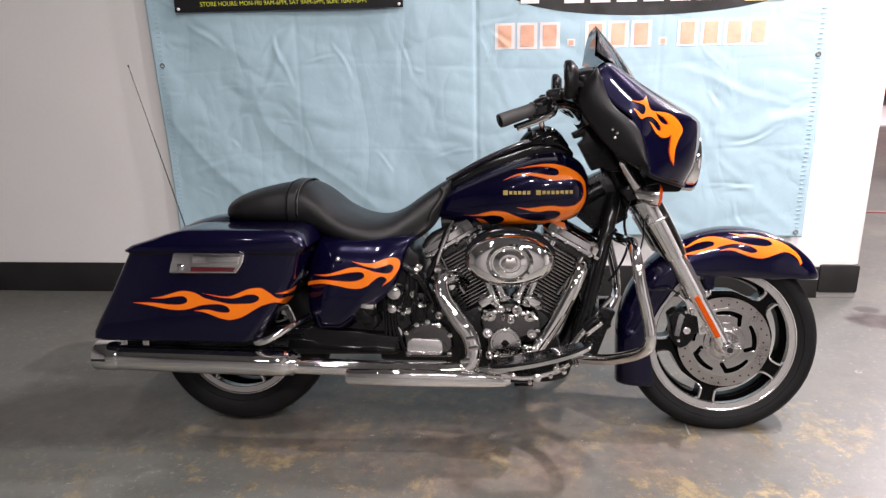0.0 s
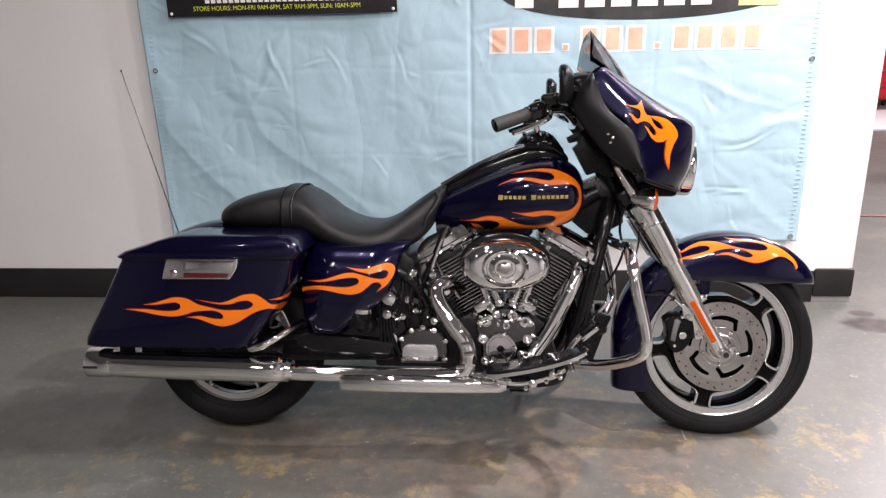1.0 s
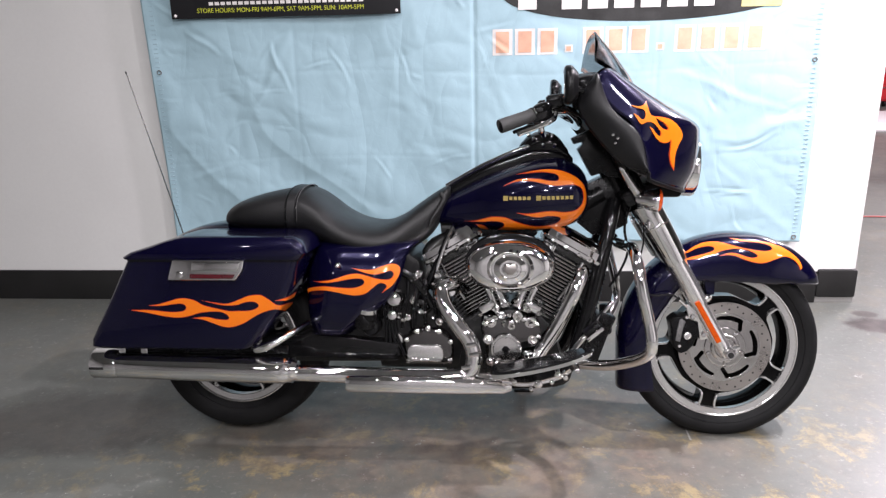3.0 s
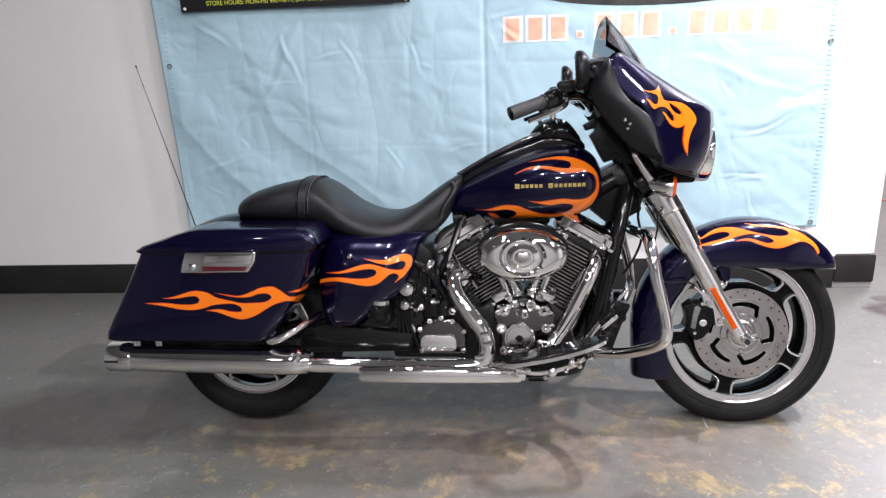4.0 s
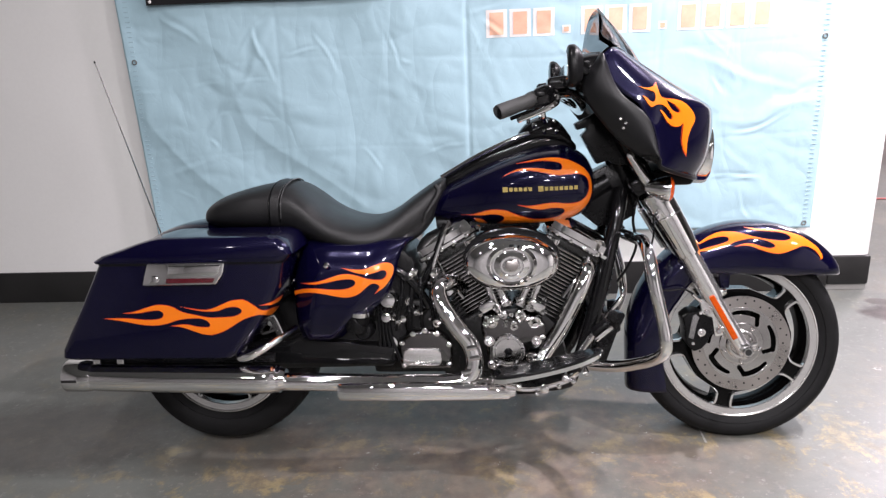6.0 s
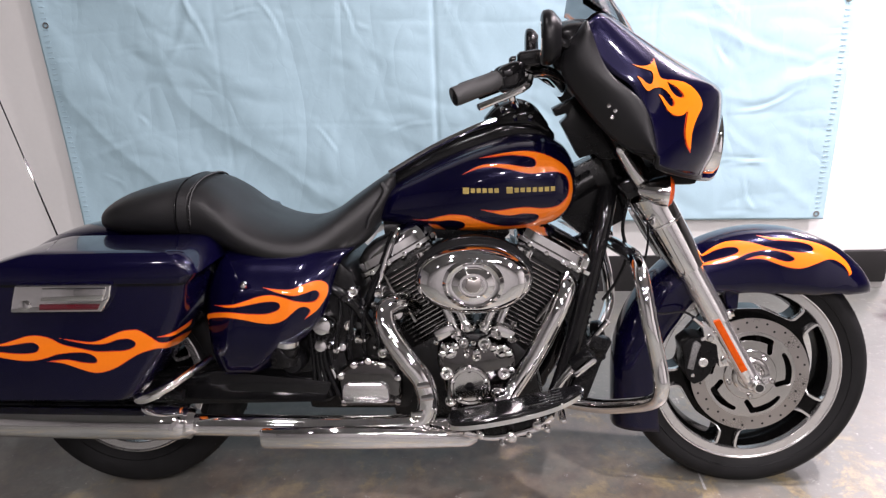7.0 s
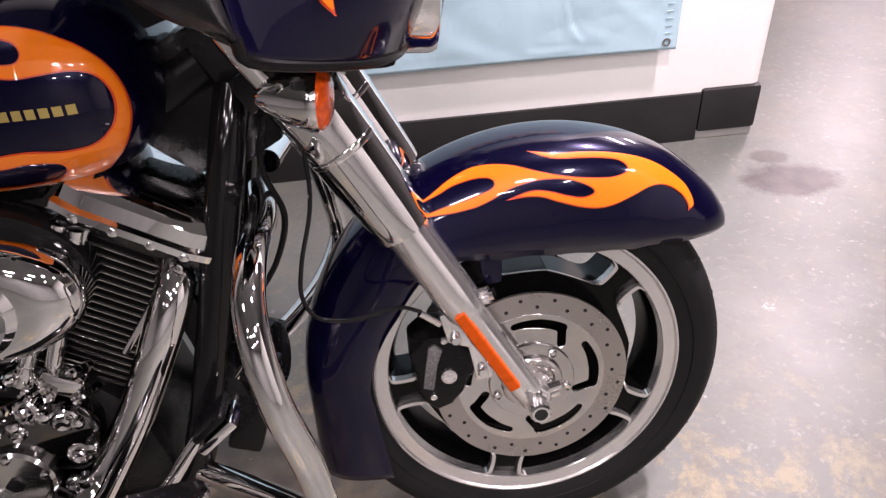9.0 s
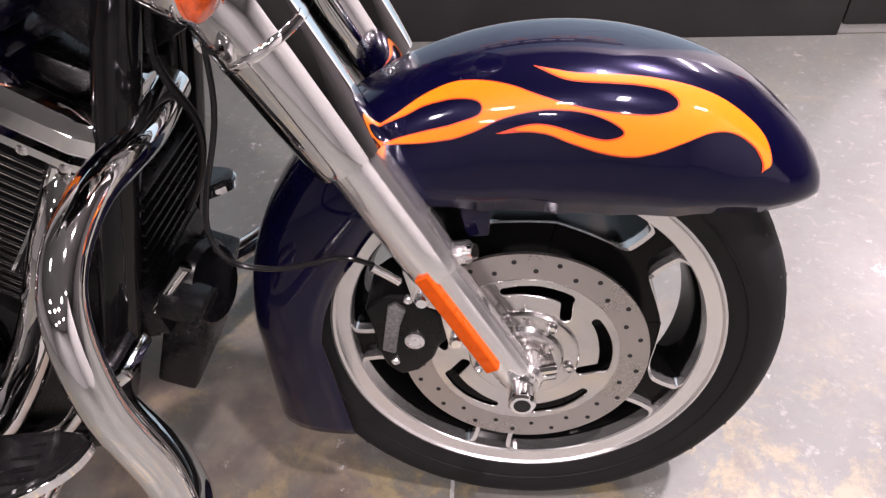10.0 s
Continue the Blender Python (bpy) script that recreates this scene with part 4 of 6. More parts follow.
# flame outline on the side cover; a point given twice is a sharp tip
SIDE_A = [(0.4464, 0.5908), (0.4464, 0.5908), (0.4752, 0.5866), (0.5081, 0.5864), (0.5348, 0.5963), (0.5612, 0.6045), (0.5808, 0.6036), (0.5921, 0.5936), (0.5896, 0.5736), (0.5779, 0.5538), (0.5637, 0.5369), (0.55, 0.5269), (0.5364, 0.5182), (0.5364, 0.5182), (0.5478, 0.534), (0.5445, 0.5425), (0.5318, 0.5459), (0.5185, 0.5412), (0.5047, 0.5295), (0.484, 0.5136), (0.4571, 0.507), (0.4243, 0.5099), (0.3917, 0.517), (0.3515, 0.522), (0.314, 0.5179), (0.3053, 0.5118), (0.3051, 0.4978), (0.3051, 0.4978)]
SIDE_B = [(0.3054, 0.5149), (0.307, 0.5269), (0.3524, 0.5341), (0.4059, 0.5303), (0.4455, 0.53), (0.4724, 0.5378), (0.4809, 0.5471), (0.4762, 0.5564), (0.4606, 0.5592), (0.4341, 0.5568), (0.394, 0.5492), (0.3602, 0.5451), (0.3287, 0.5489), (0.3287, 0.5489), (0.3675, 0.5519), (0.4014, 0.5611), (0.4349, 0.5713), (0.4614, 0.5737), (0.4874, 0.5682), (0.5132, 0.5601), (0.5389, 0.5564), (0.5585, 0.5579), (0.5696, 0.5681), (0.5702, 0.5788), (0.56, 0.5834), (0.5402, 0.5777), (0.5139, 0.5719), (0.4813, 0.5774)]
SIDE = [SIDE_A + SIDE_B]
# flame outline on the tank; a point given twice is a sharp tip
TANK_A = [(0.9466, 0.8708), (0.9466, 0.8708), (0.9752, 0.8766), (1.0006, 0.8809), (1.0293, 0.8841), (1.0573, 0.8835), (1.0882, 0.8771), (1.1172, 0.8636), (1.1375, 0.8481), (1.1505, 0.8278), (1.1556, 0.8018), (1.1538, 0.7766), (1.1434, 0.7522), (1.1267, 0.7329), (1.0943, 0.7098), (1.0668, 0.7048), (1.0315, 0.7002), (0.9982, 0.6981), (0.9658, 0.6985), (0.9321, 0.696), (0.9104, 0.6962), (0.8877, 0.6965), (0.8669, 0.6977), (0.8312, 0.6996), (0.8155, 0.7147), (0.8155, 0.7147), (0.8388, 0.7112), (0.857, 0.6976), (0.8794, 0.6967), (0.8997, 0.706), (0.9037, 0.7161), (0.892, 0.7225), (0.8675, 0.7253), (0.8388, 0.7228), (0.7829, 0.7248), (0.7829, 0.7248), (0.813, 0.7261), (0.8503, 0.7351), (0.8741, 0.7385), (0.9076, 0.7362), (0.9292, 0.7278), (0.957, 0.7175), (0.9853, 0.71), (1.0165, 0.7083), (1.0523, 0.7138)]
TANK_B = [(1.0714, 0.7228), (1.0774, 0.7329), (1.0681, 0.7394), (1.0407, 0.7408), (1.0153, 0.737), (0.9915, 0.7384), (0.9729, 0.743), (0.9465, 0.7498), (0.9465, 0.7498), (0.9745, 0.7475), (0.9996, 0.7497), (1.0249, 0.7535), (1.0533, 0.7551), (1.0839, 0.7524), (1.1116, 0.755), (1.1287, 0.763), (1.1407, 0.7763), (1.146, 0.792), (1.1459, 0.8102), (1.1391, 0.826), (1.1259, 0.8342), (1.1078, 0.8363), (1.085, 0.8347), (1.0617, 0.833), (1.0388, 0.8364), (1.0121, 0.8432), (0.9841, 0.8482), (0.9592, 0.8491), (0.9378, 0.8459), (0.92, 0.8401), (0.9046, 0.834), (0.9046, 0.834), (0.9245, 0.8444), (0.9464, 0.8529), (0.9721, 0.8559), (1.009, 0.8541), (1.0405, 0.8486), (1.0637, 0.8475), (1.072, 0.8544), (1.0689, 0.8645), (1.0575, 0.8707), (1.0338, 0.8748), (1.0095, 0.8759), (0.98, 0.8733)]
TANK = [TANK_A + TANK_B]
# flame outline on the fairing; a point given twice is a sharp tip
FAIR_A = [(1.2456, 1.0682), (1.2456, 1.0682), (1.2625, 1.0635), (1.2795, 1.0599), (1.2941, 1.0633), (1.3017, 1.0729), (1.3017, 1.0729), (1.308, 1.0542), (1.3153, 1.0381), (1.3258, 1.0324), (1.3491, 1.0301), (1.3694, 1.0244), (1.3891, 1.0104), (1.4022, 0.9917), (1.4041, 0.9753), (1.3961, 0.9579), (1.3895, 0.9405), (1.3854, 0.923), (1.3842, 0.8993), (1.3838, 0.8837), (1.3838, 0.8837), (1.3743, 0.8999), (1.3696, 0.9237), (1.371, 0.947), (1.3725, 0.9666), (1.3656, 0.961)]
FAIR_B = [(1.3515, 0.9591), (1.3373, 0.9652), (1.3276, 0.9768), (1.3191, 0.9906), (1.3095, 1.0065), (1.3095, 1.0065), (1.3211, 0.9996), (1.3307, 0.987), (1.3403, 0.9788), (1.3447, 0.9856), (1.3373, 0.9971), (1.3277, 1.0086), (1.316, 1.0155), (1.3035, 1.0145), (1.2924, 1.0091), (1.2831, 1.0171), (1.276, 1.0285), (1.2654, 1.0432), (1.2654, 1.0432), (1.2803, 1.0351), (1.2896, 1.026), (1.2975, 1.0247), (1.3006, 1.036), (1.2968, 1.0473), (1.2854, 1.0519), (1.2683, 1.0578)]
FAIR_C = [(1.3306, 1.0256), (1.3306, 1.0256), (1.3495, 1.0152), (1.3629, 1.0013), (1.3596, 0.9956), (1.3465, 1.0015), (1.3368, 1.013)]
FAIR = [FAIR_A + FAIR_B, FAIR_C]


def build_body():
    # tank
    tank = part("fuel_tank", body([(0.655, 0.040, 0.705, 0.745), (0.70, 0.068, 0.700, 0.778), (0.76, 0.095, 0.692, 0.812), (0.84, 0.126, 0.682, 0.853), (0.93, 0.150, 0.679, 0.890), (1.02, 0.163, 0.682, 0.915), (1.09, 0.165, 0.692, 0.915), (1.135, 0.154, 0.708, 0.894), (1.160, 0.122, 0.735, 0.866), (1.174, 0.06, 0.77, 0.83)], 5, 2.6, 40),
                M_PAINT, BIKE, "dark blue fuel tank with orange flames", angle=60)
    flames(TANK, tank, (0.03, 0.99, -0.11), -0.155)
    tree = tree_of(tank)
    x = 0.903
    for i in range(15):
        w = 0.0145 if i in (0, 7) else 0.0100
        h = 0.0150 if i in (0, 7) else 0.0108
        if i != 6:
            rows = []
            for xx in (x, x + w):
                row = []
                for s in (-0.5, 0.0, 0.5):
                    q = tree.ray_cast(Vector((xx, -0.6, 0.794 + 0.004 * (xx - 0.9) / 0.2 + h * s)), Vector((0, 1, 0)))
                    row.append(q[0] + q[1] * (0.0012 if q[1].y < 0 else -0.0012))
                rows.append(row)
            part("name_bar", loft(rows, None, False, False), M_GOLD, tank, "small gold bar", fix=False)
        else:
            w = 0.010
        x += w + 0.0037
    # console along the tank's ridge, and the dash
    con = part("console", loft([oval(q[0], q[1], q[2], q[3], 3.0, 20) for q in catmull([(0.70, 0.022, 0.775, 0.812), (0.76, 0.032, 0.80, 0.846), (0.85, 0.038, 0.84, 0.897), (0.95, 0.044, 0.87, 0.937), (1.02, 0.05, 0.89, 0.960), (1.09, 0.045, 0.89, 0.950), (1.125, 0.03, 0.87, 0.915)], 4)]), M_BLACK, BIKE, "gloss black tank console", angle=50)
    part("trim", tube([(0.72, -0.036, 0.826), (0.83, -0.043, 0.888), (0.93, -0.049, 0.933), (0.985, -0.051, 0.952)], 0.0075, 10), M_CHROME, con, "chrome trim strip")
    part("dash", loft([oval(q[0], q[1], q[2], q[3], 2.6, 20) for q in catmull([(0.955, 0.03, 0.92, 0.955), (0.985, 0.05, 0.92, 0.985), (1.03, 0.058, 0.92, 1.0), (1.075, 0.055, 0.915, 0.985), (1.11, 0.04, 0.905, 0.94)], 4)]), M_BLACK, con, "black dash with chrome switches", angle=50)
    for x, z, y in ((0.985, 0.988, -0.02), (1.0, 0.975, -0.054), (1.02, 1.0, -0.03), (1.06, 0.985, -0.045), (1.065, 0.955, -0.058), (1.03, 0.955, -0.060)):
        part("switch", lathe([(0.006, -0.006), (0.006, 0.004), (0.003, 0.006)], (x, y, z), (0, -0.6, 0.8), 12), M_CHROME, con)
    # seat: sculpted rider part and flat pillion part
    seat = part("seat", body([(-0.005, 0.07, 0.705, 0.735), (0.015, 0.11, 0.698, 0.762), (0.06, 0.14, 0.690, 0.787), (0.13, 0.152, 0.684, 0.807), (0.20, 0.155, 0.678, 0.820), (0.245, 0.157, 0.674, 0.826)], 4, 2.7, 36), M_LEATHER, BIKE, "black vinyl two-up seat with stitched strap", angle=60)
    part("rider_seat", body([(0.235, 0.157, 0.672, 0.824), (0.28, 0.165, 0.658, 0.817), (0.325, 0.174, 0.645, 0.788), (0.375, 0.184, 0.628, 0.746), (0.44, 0.190, 0.612, 0.714), (0.51, 0.186, 0.604, 0.706), (0.57, 0.166, 0.608, 0.727), (0.63, 0.128, 0.635, 0.768), (0.68, 0.098, 0.680, 0.802), (0.715, 0.075, 0.745, 0.822), (0.733, 0.05, 0.785, 0.824)], 5, 2.6, 36), M_LEATHER, seat, angle=60)
    strap = [(0.236 + 0.004 * math.sin(a), 0.1595 * math.copysign(abs(math.cos(a)) ** 0.78, math.cos(a)), 0.749 + 0.0785 * math.copysign(abs(math.sin(a)) ** 0.74, math.sin(a))) for a in lin(-0.5, math.pi + 0.5, 40)]
    bm = bmesh.new()
    loft([[(x + dx, y * g, 0.749 + (z - 0.749) * g) for dx, g in ((-0.014, 0.992), (-0.012, 1.014), (0.012, 1.014), (0.014, 0.992))] for x, y, z in strap], bm, False, False)
    part("strap", bm, M_LEATHER, seat, "stitched passenger strap")
    for dx in (-0.017, 0.018):
        part("seam", tube([(x + dx, y * 1.003, 0.749 + (z - 0.749) * 1.004) for x, y, z in strap[::3]], 0.0022, 6, 3), M_SATIN, seat)
    part("piping", tube([(0.704, -0.080, 0.806), (0.714, -0.088, 0.786), (0.697, -0.096, 0.755), (0.678, -0.104, 0.728), (0.668, -0.108, 0.700)], [0.006, 0.009, 0.008, 0.006, 0.003], 10), M_LEATHER, seat, "padded seat lip")
    part("stitching", tube([(x + 0.020, y * 1.006, 0.749 + (z - 0.749) * 1.008) for x, y, z in strap[::3]], 0.0014, 6, 3), M_THREAD, seat, "pale stitched seam")
    # side cover
    st = []
    for z, x0, x1, y in ((0.372, 0.305, 0.420, -0.205), (0.40, 0.300, 0.452, -0.222), (0.45, 0.298, 0.512, -0.236), (0.50, 0.298, 0.560, -0.240), (0.56, 0.300, 0.588, -0.236), (0.605, 0.308, 0.600, -0.222), (0.640, 0.318, 0.615, -0.198), (0.660, 0.33, 0.64, -0.165)):
        st.append([(x0 + (x1 - x0) * u, y + 0.05 * max(0, abs(2 * u - 1) - 0.55) ** 1.2 * 1.8, z) for u in lin(0, 1, 9)])
    sc = part("side_cover", sheet(st, 3), M_PAINT, BIKE, "dark blue side cover with orange flames", angle=60)
    flames(SIDE, sc, (-0.2, 0.96, -0.18), -0.24, 0.0045)
    md = sc.modifiers.new("thickness", "SOLIDIFY")
    md.thickness, md.offset = 0.004, 0
    part("cover_pin", lathe([(0.009, 0), (0.007, 0.004), (0.002, 0.006)], (0.40, -0.243, 0.600), (0, -1, 0.2), 14), M_CHROME, sc)
    # frame rail under seat, side filler
    rf = part("rear_frame", prism([(0.30, 0.42), (0.60, 0.40), (0.655, 0.53), (0.635, 0.60), (0.58, 0.655), (0.30, 0.66)], -0.15, 0.15, 0.02), M_SATIN, BIKE, "black frame and battery box")
    part("frame_tube", tube([(0.30, -0.16, 0.62), (0.50, -0.165, 0.60), (0.62, -0.16, 0.545), (0.68, -0.14, 0.45)], 0.014, 12), M_BLACK, rf)
    part("seat_strut", tube([(0.655, -0.12, 0.50), (0.70, -0.115, 0.60), (0.735, -0.10, 0.69)], 0.012, 12), M_BLACK, rf)
    part("seat_strut", tube([(0.69, -0.13, 0.56), (0.725, -0.125, 0.66), (0.745, -0.11, 0.70)], 0.006, 10), M_CHROME, rf)
    sa = part("swingarm", prism([(-0.05, 0.275), (0.10, 0.262), (0.56, 0.27), (0.62, 0.32), (0.60, 0.43), (0.42, 0.44), (0.24, 0.36), (0.0, 0.335)], -0.145, -0.105, 0.012), M_BLACK, BIKE, "gloss black swingarm")
    part("pivot", lathe([(0.024, 0), (0.022, 0.012), (0.010, 0.015)], (0.56, -0.145, 0.345), (0, -1, 0), 20), M_CHROME, sa)
    part("shock", tube([(0.10, -0.135, 0.40), (0.26, -0.14, 0.52)], 0.026, 16), M_SATIN, sa, "black shock absorber")
    part("muffler_bracket", prism([(0.15, 0.30), (0.56, 0.295), (0.58, 0.345), (0.30, 0.375), (0.16, 0.35)], -0.20, -0.185, 0.004), M_BLACK, BIKE, "gloss black muffler bracket")


def build_fairing():
    # rows across from the middle to the wing; points from the top edge down to the lower edge
    R = [
        (0.0, [(1.305, 1.098), (1.40, 1.058), (1.478, 1.020), (1.500, 1.003), (1.506, 0.985), (1.506, 0.93), (1.496, 0.868), (1.462, 0.808)]),
        (-0.10, [(1.295, 1.108), (1.385, 1.066), (1.462, 1.024), (1.483, 1.007), (1.489, 0.988), (1.488, 0.93), (1.477, 0.868), (1.448, 0.811)]),
        (-0.18, [(1.265, 1.130), (1.345, 1.084), (1.424, 1.032), (1.444, 1.014), (1.450, 0.994), (1.449, 0.935), (1.438, 0.872), (1.412, 0.822)]),
        (-0.245, [(1.218, 1.160), (1.285, 1.106), (1.354, 1.046), (1.374, 1.024), (1.382, 1.000), (1.385, 0.945), (1.377, 0.890), (1.356, 0.840)]),
        (-0.285, [(1.184, 1.166), (1.222, 1.120), (1.284, 1.058), (1.300, 1.034), (1.309, 1.008), (1.316, 0.955), (1.314, 0.905), (1.312, 0.858)]),
        (-0.300, [(1.160, 1.150), (1.152, 1.112), (1.200, 1.058), (1.244, 1.028), (1.262, 1.003), (1.288, 0.960), (1.300, 0.918), (1.306, 0.880)]),
    ]
    full = [[(x, -y, z) for x, z in pts] for y, pts in R[:0:-1]] + [[(x, y, z) for x, z in pts] for y, pts in R]
    f = part("fairing", sheet(full, 5), M_PAINT, BIKE, "dark blue handlebar fairing with orange flames", angle=70)
    flames(FAIR, f, (0.2, 0.97, -0.05), -0.25, 0.005, step=0.0016)
    md = f.modifiers.new("thickness", "SOLIDIFY")
    md.thickness, md.offset = 0.005, 0
    part("lower_lip", tube([r[-1] for r in full], 0.006, 10, 4), M_SATIN, f, "black lower lip of the fairing")
    # black inner fairing behind it
    inner = []
    for y, pts in R[::-1]:
        k = 0.02 + 0.25 * (0.31 + y)
        inner.append([(pts[0][0] - k * 0.6 + 0.01, y * 0.97, pts[0][1] + 0.004), (pts[0][0] - k - 0.03, y * 0.95, 1.07), (pts[5][0] * 0.35 + 1.09 * 0.65, y * 0.9, 0.98), (pts[7][0] * 0.55 + 1.16 * 0.45, y * 0.9, 0.90), (pts[7][0], y * 0.97, pts[7][1] + 0.002)])
    part("inner_fairing", sheet(inner + [[(x, -y, z) for x, y, z in r] for r in inner[-2::-1]], 4), M_BLACK, f, "black inner fairing", angle=70)
    # matte black side caps between the painted shell and the inner fairing
    for s in (1, -1):
        front = [R[-1][1][k] for k in (0, 2, 4, 5, 7)]
        rows = []
        for t, out in ((0.0, 0.001), (0.3, 0.012), (0.65, 0.012), (1.0, 0.0)):
            rows.append([(a[0] + (b[0] - a[0]) * t, s * (-0.300 + (b[1] + 0.300) * t - out), a[1] + (b[2] - a[1]) * t) for a, b in zip(front, inner[0])])
        cap = part("side_cap", sheet(rows, 4), M_CAP, f, "matte black fairing side cap", angle=70)
        md = cap.modifiers.new("thickness", "SOLIDIFY")
        md.thickness, md.offset = 0.003, 0
        for x, z in ((1.205, 0.985), (1.218, 0.975), (1.212, 0.962)):
            part("screw", lathe([(0.004, -0.004), (0.004, 0.003), (0.002, 0.004)], (x, s * -0.302, z), (0, -s, 0), 12), M_CHROME, cap)
    part("dash_cowl", body([(1.090, 0.255, 1.075, 1.140), (1.105, 0.275, 1.060, 1.156), (1.14, 0.288, 1.045, 1.166), (1.19, 0.285, 1.02, 1.162), (1.25, 0.25, 0.98, 1.13)], 4, 4.5, 40), M_SATIN, f, "black instrument cowl", angle=50)
    # windshield
    ws = []
    for u in lin(-1, 1, 13):
        y = 0.235 * u
        drop = 0.10 * abs(u) ** 3.2
        base = Vector((1.335 - 0.10 * u * u, y, 1.085 + 0.045 * u * u))
        top = Vector((1.178 - 0.016 * u * u, y * 0.86, 1.297 - drop))
        ws.append([base.lerp(top, s) + Vector((0.010 * math.sin(math.pi * s), 0, 0)) for s in lin(0, 1, 7)])
    w = part("windshield", sheet(ws, 2), M_GLASS, f, "short smoked windshield", angle=70)
    md = w.modifiers.new("thickness", "SOLIDIFY")
    md.thickness = 0.004
    part("windshield_trim", tube([(1.235, -0.225, 1.135), (1.285, -0.19, 1.117), (1.325, -0.10, 1.098), (1.34, 0, 1.09), (1.325, 0.10, 1.098), (1.285, 0.19, 1.117), (1.235, 0.225, 1.135)], 0.006, 8), M_BLACK, f)
    # headlight
    h = part("headlight", lathe([(0.080, -0.05), (0.089, -0.042), (0.092, -0.03), (0.0925, 0.004), (0.0915, 0.010), (0.089, 0.0145), (0.085, 0.016), (0.081, 0.014), (0.079, 0.006)], (1.487, 0, 0.879), (1, 0, -0.06), 64), M_CHROME, f, "chrome headlight bezel")
    part("lens", lathe([(0.080, 0.008), (0.066, 0.018), (0.04, 0.025), (0.008, 0.028)], (1.487, 0, 0.879), (1, 0, -0.06), 40), M_GLASS, h, "clear headlight lens")
    part("chin", prism([(1.30, 0.815), (1.38, 0.790), (1.445, 0.790), (1.452, 0.815), (1.36, 0.85)], -0.09, 0.09, 0.012), M_SATIN, f, "black fairing skirt")
    # black switch panel between tank and fairing
    part("switch_panel", prism([(1.110, 0.972), (1.118, 0.954), (1.143, 0.961), (1.145, 0.953), (1.129, 0.939), (1.174, 0.856), (1.209, 0.867), (1.220, 0.856), (1.269, 0.850), (1.300, 0.86), (1.285, 0.95), (1.20, 1.02), (1.160, 0.996)], -0.085, -0.030, 0.003), M_SATIN, f, "black lower switch panel")
    # mirror
    mr = part("mirror", loft([oval(q[0], q[1], q[2], q[3], 2.6, 24, -0.320) for q in catmull([(1.066, 0.042, 1.078, 1.164), (1.070, 0.050, 1.068, 1.174), (1.086, 0.052, 1.068, 1.174), (1.104, 0.036, 1.085, 1.155)], 3)]), M_SATIN, BIKE, "black fairing mirror")
    part("mirror_glass", lathe([(0.044, 0), (0.044, 0.002)], (1.0655, -0.320, 1.120), (-1, 0, 0), 24, sx=1.0, sz=0.8), M_CHROME, mr)
    part("mirror_stem", tube([(1.09, -0.31, 1.115), (1.11, -0.295, 1.11), (1.14, -0.275, 1.10)], 0.010, 10), M_BLACK, mr)
    part("mirror", loft([oval(q[0], q[1], q[2], q[3], 2.6, 24, 0.320) for q in catmull([(1.066, 0.042, 1.078, 1.164), (1.070, 0.050, 1.068, 1.174), (1.086, 0.052, 1.068, 1.174), (1.104, 0.036, 1.085, 1.155)], 3)]), M_SATIN, BIKE, "black fairing mirror")


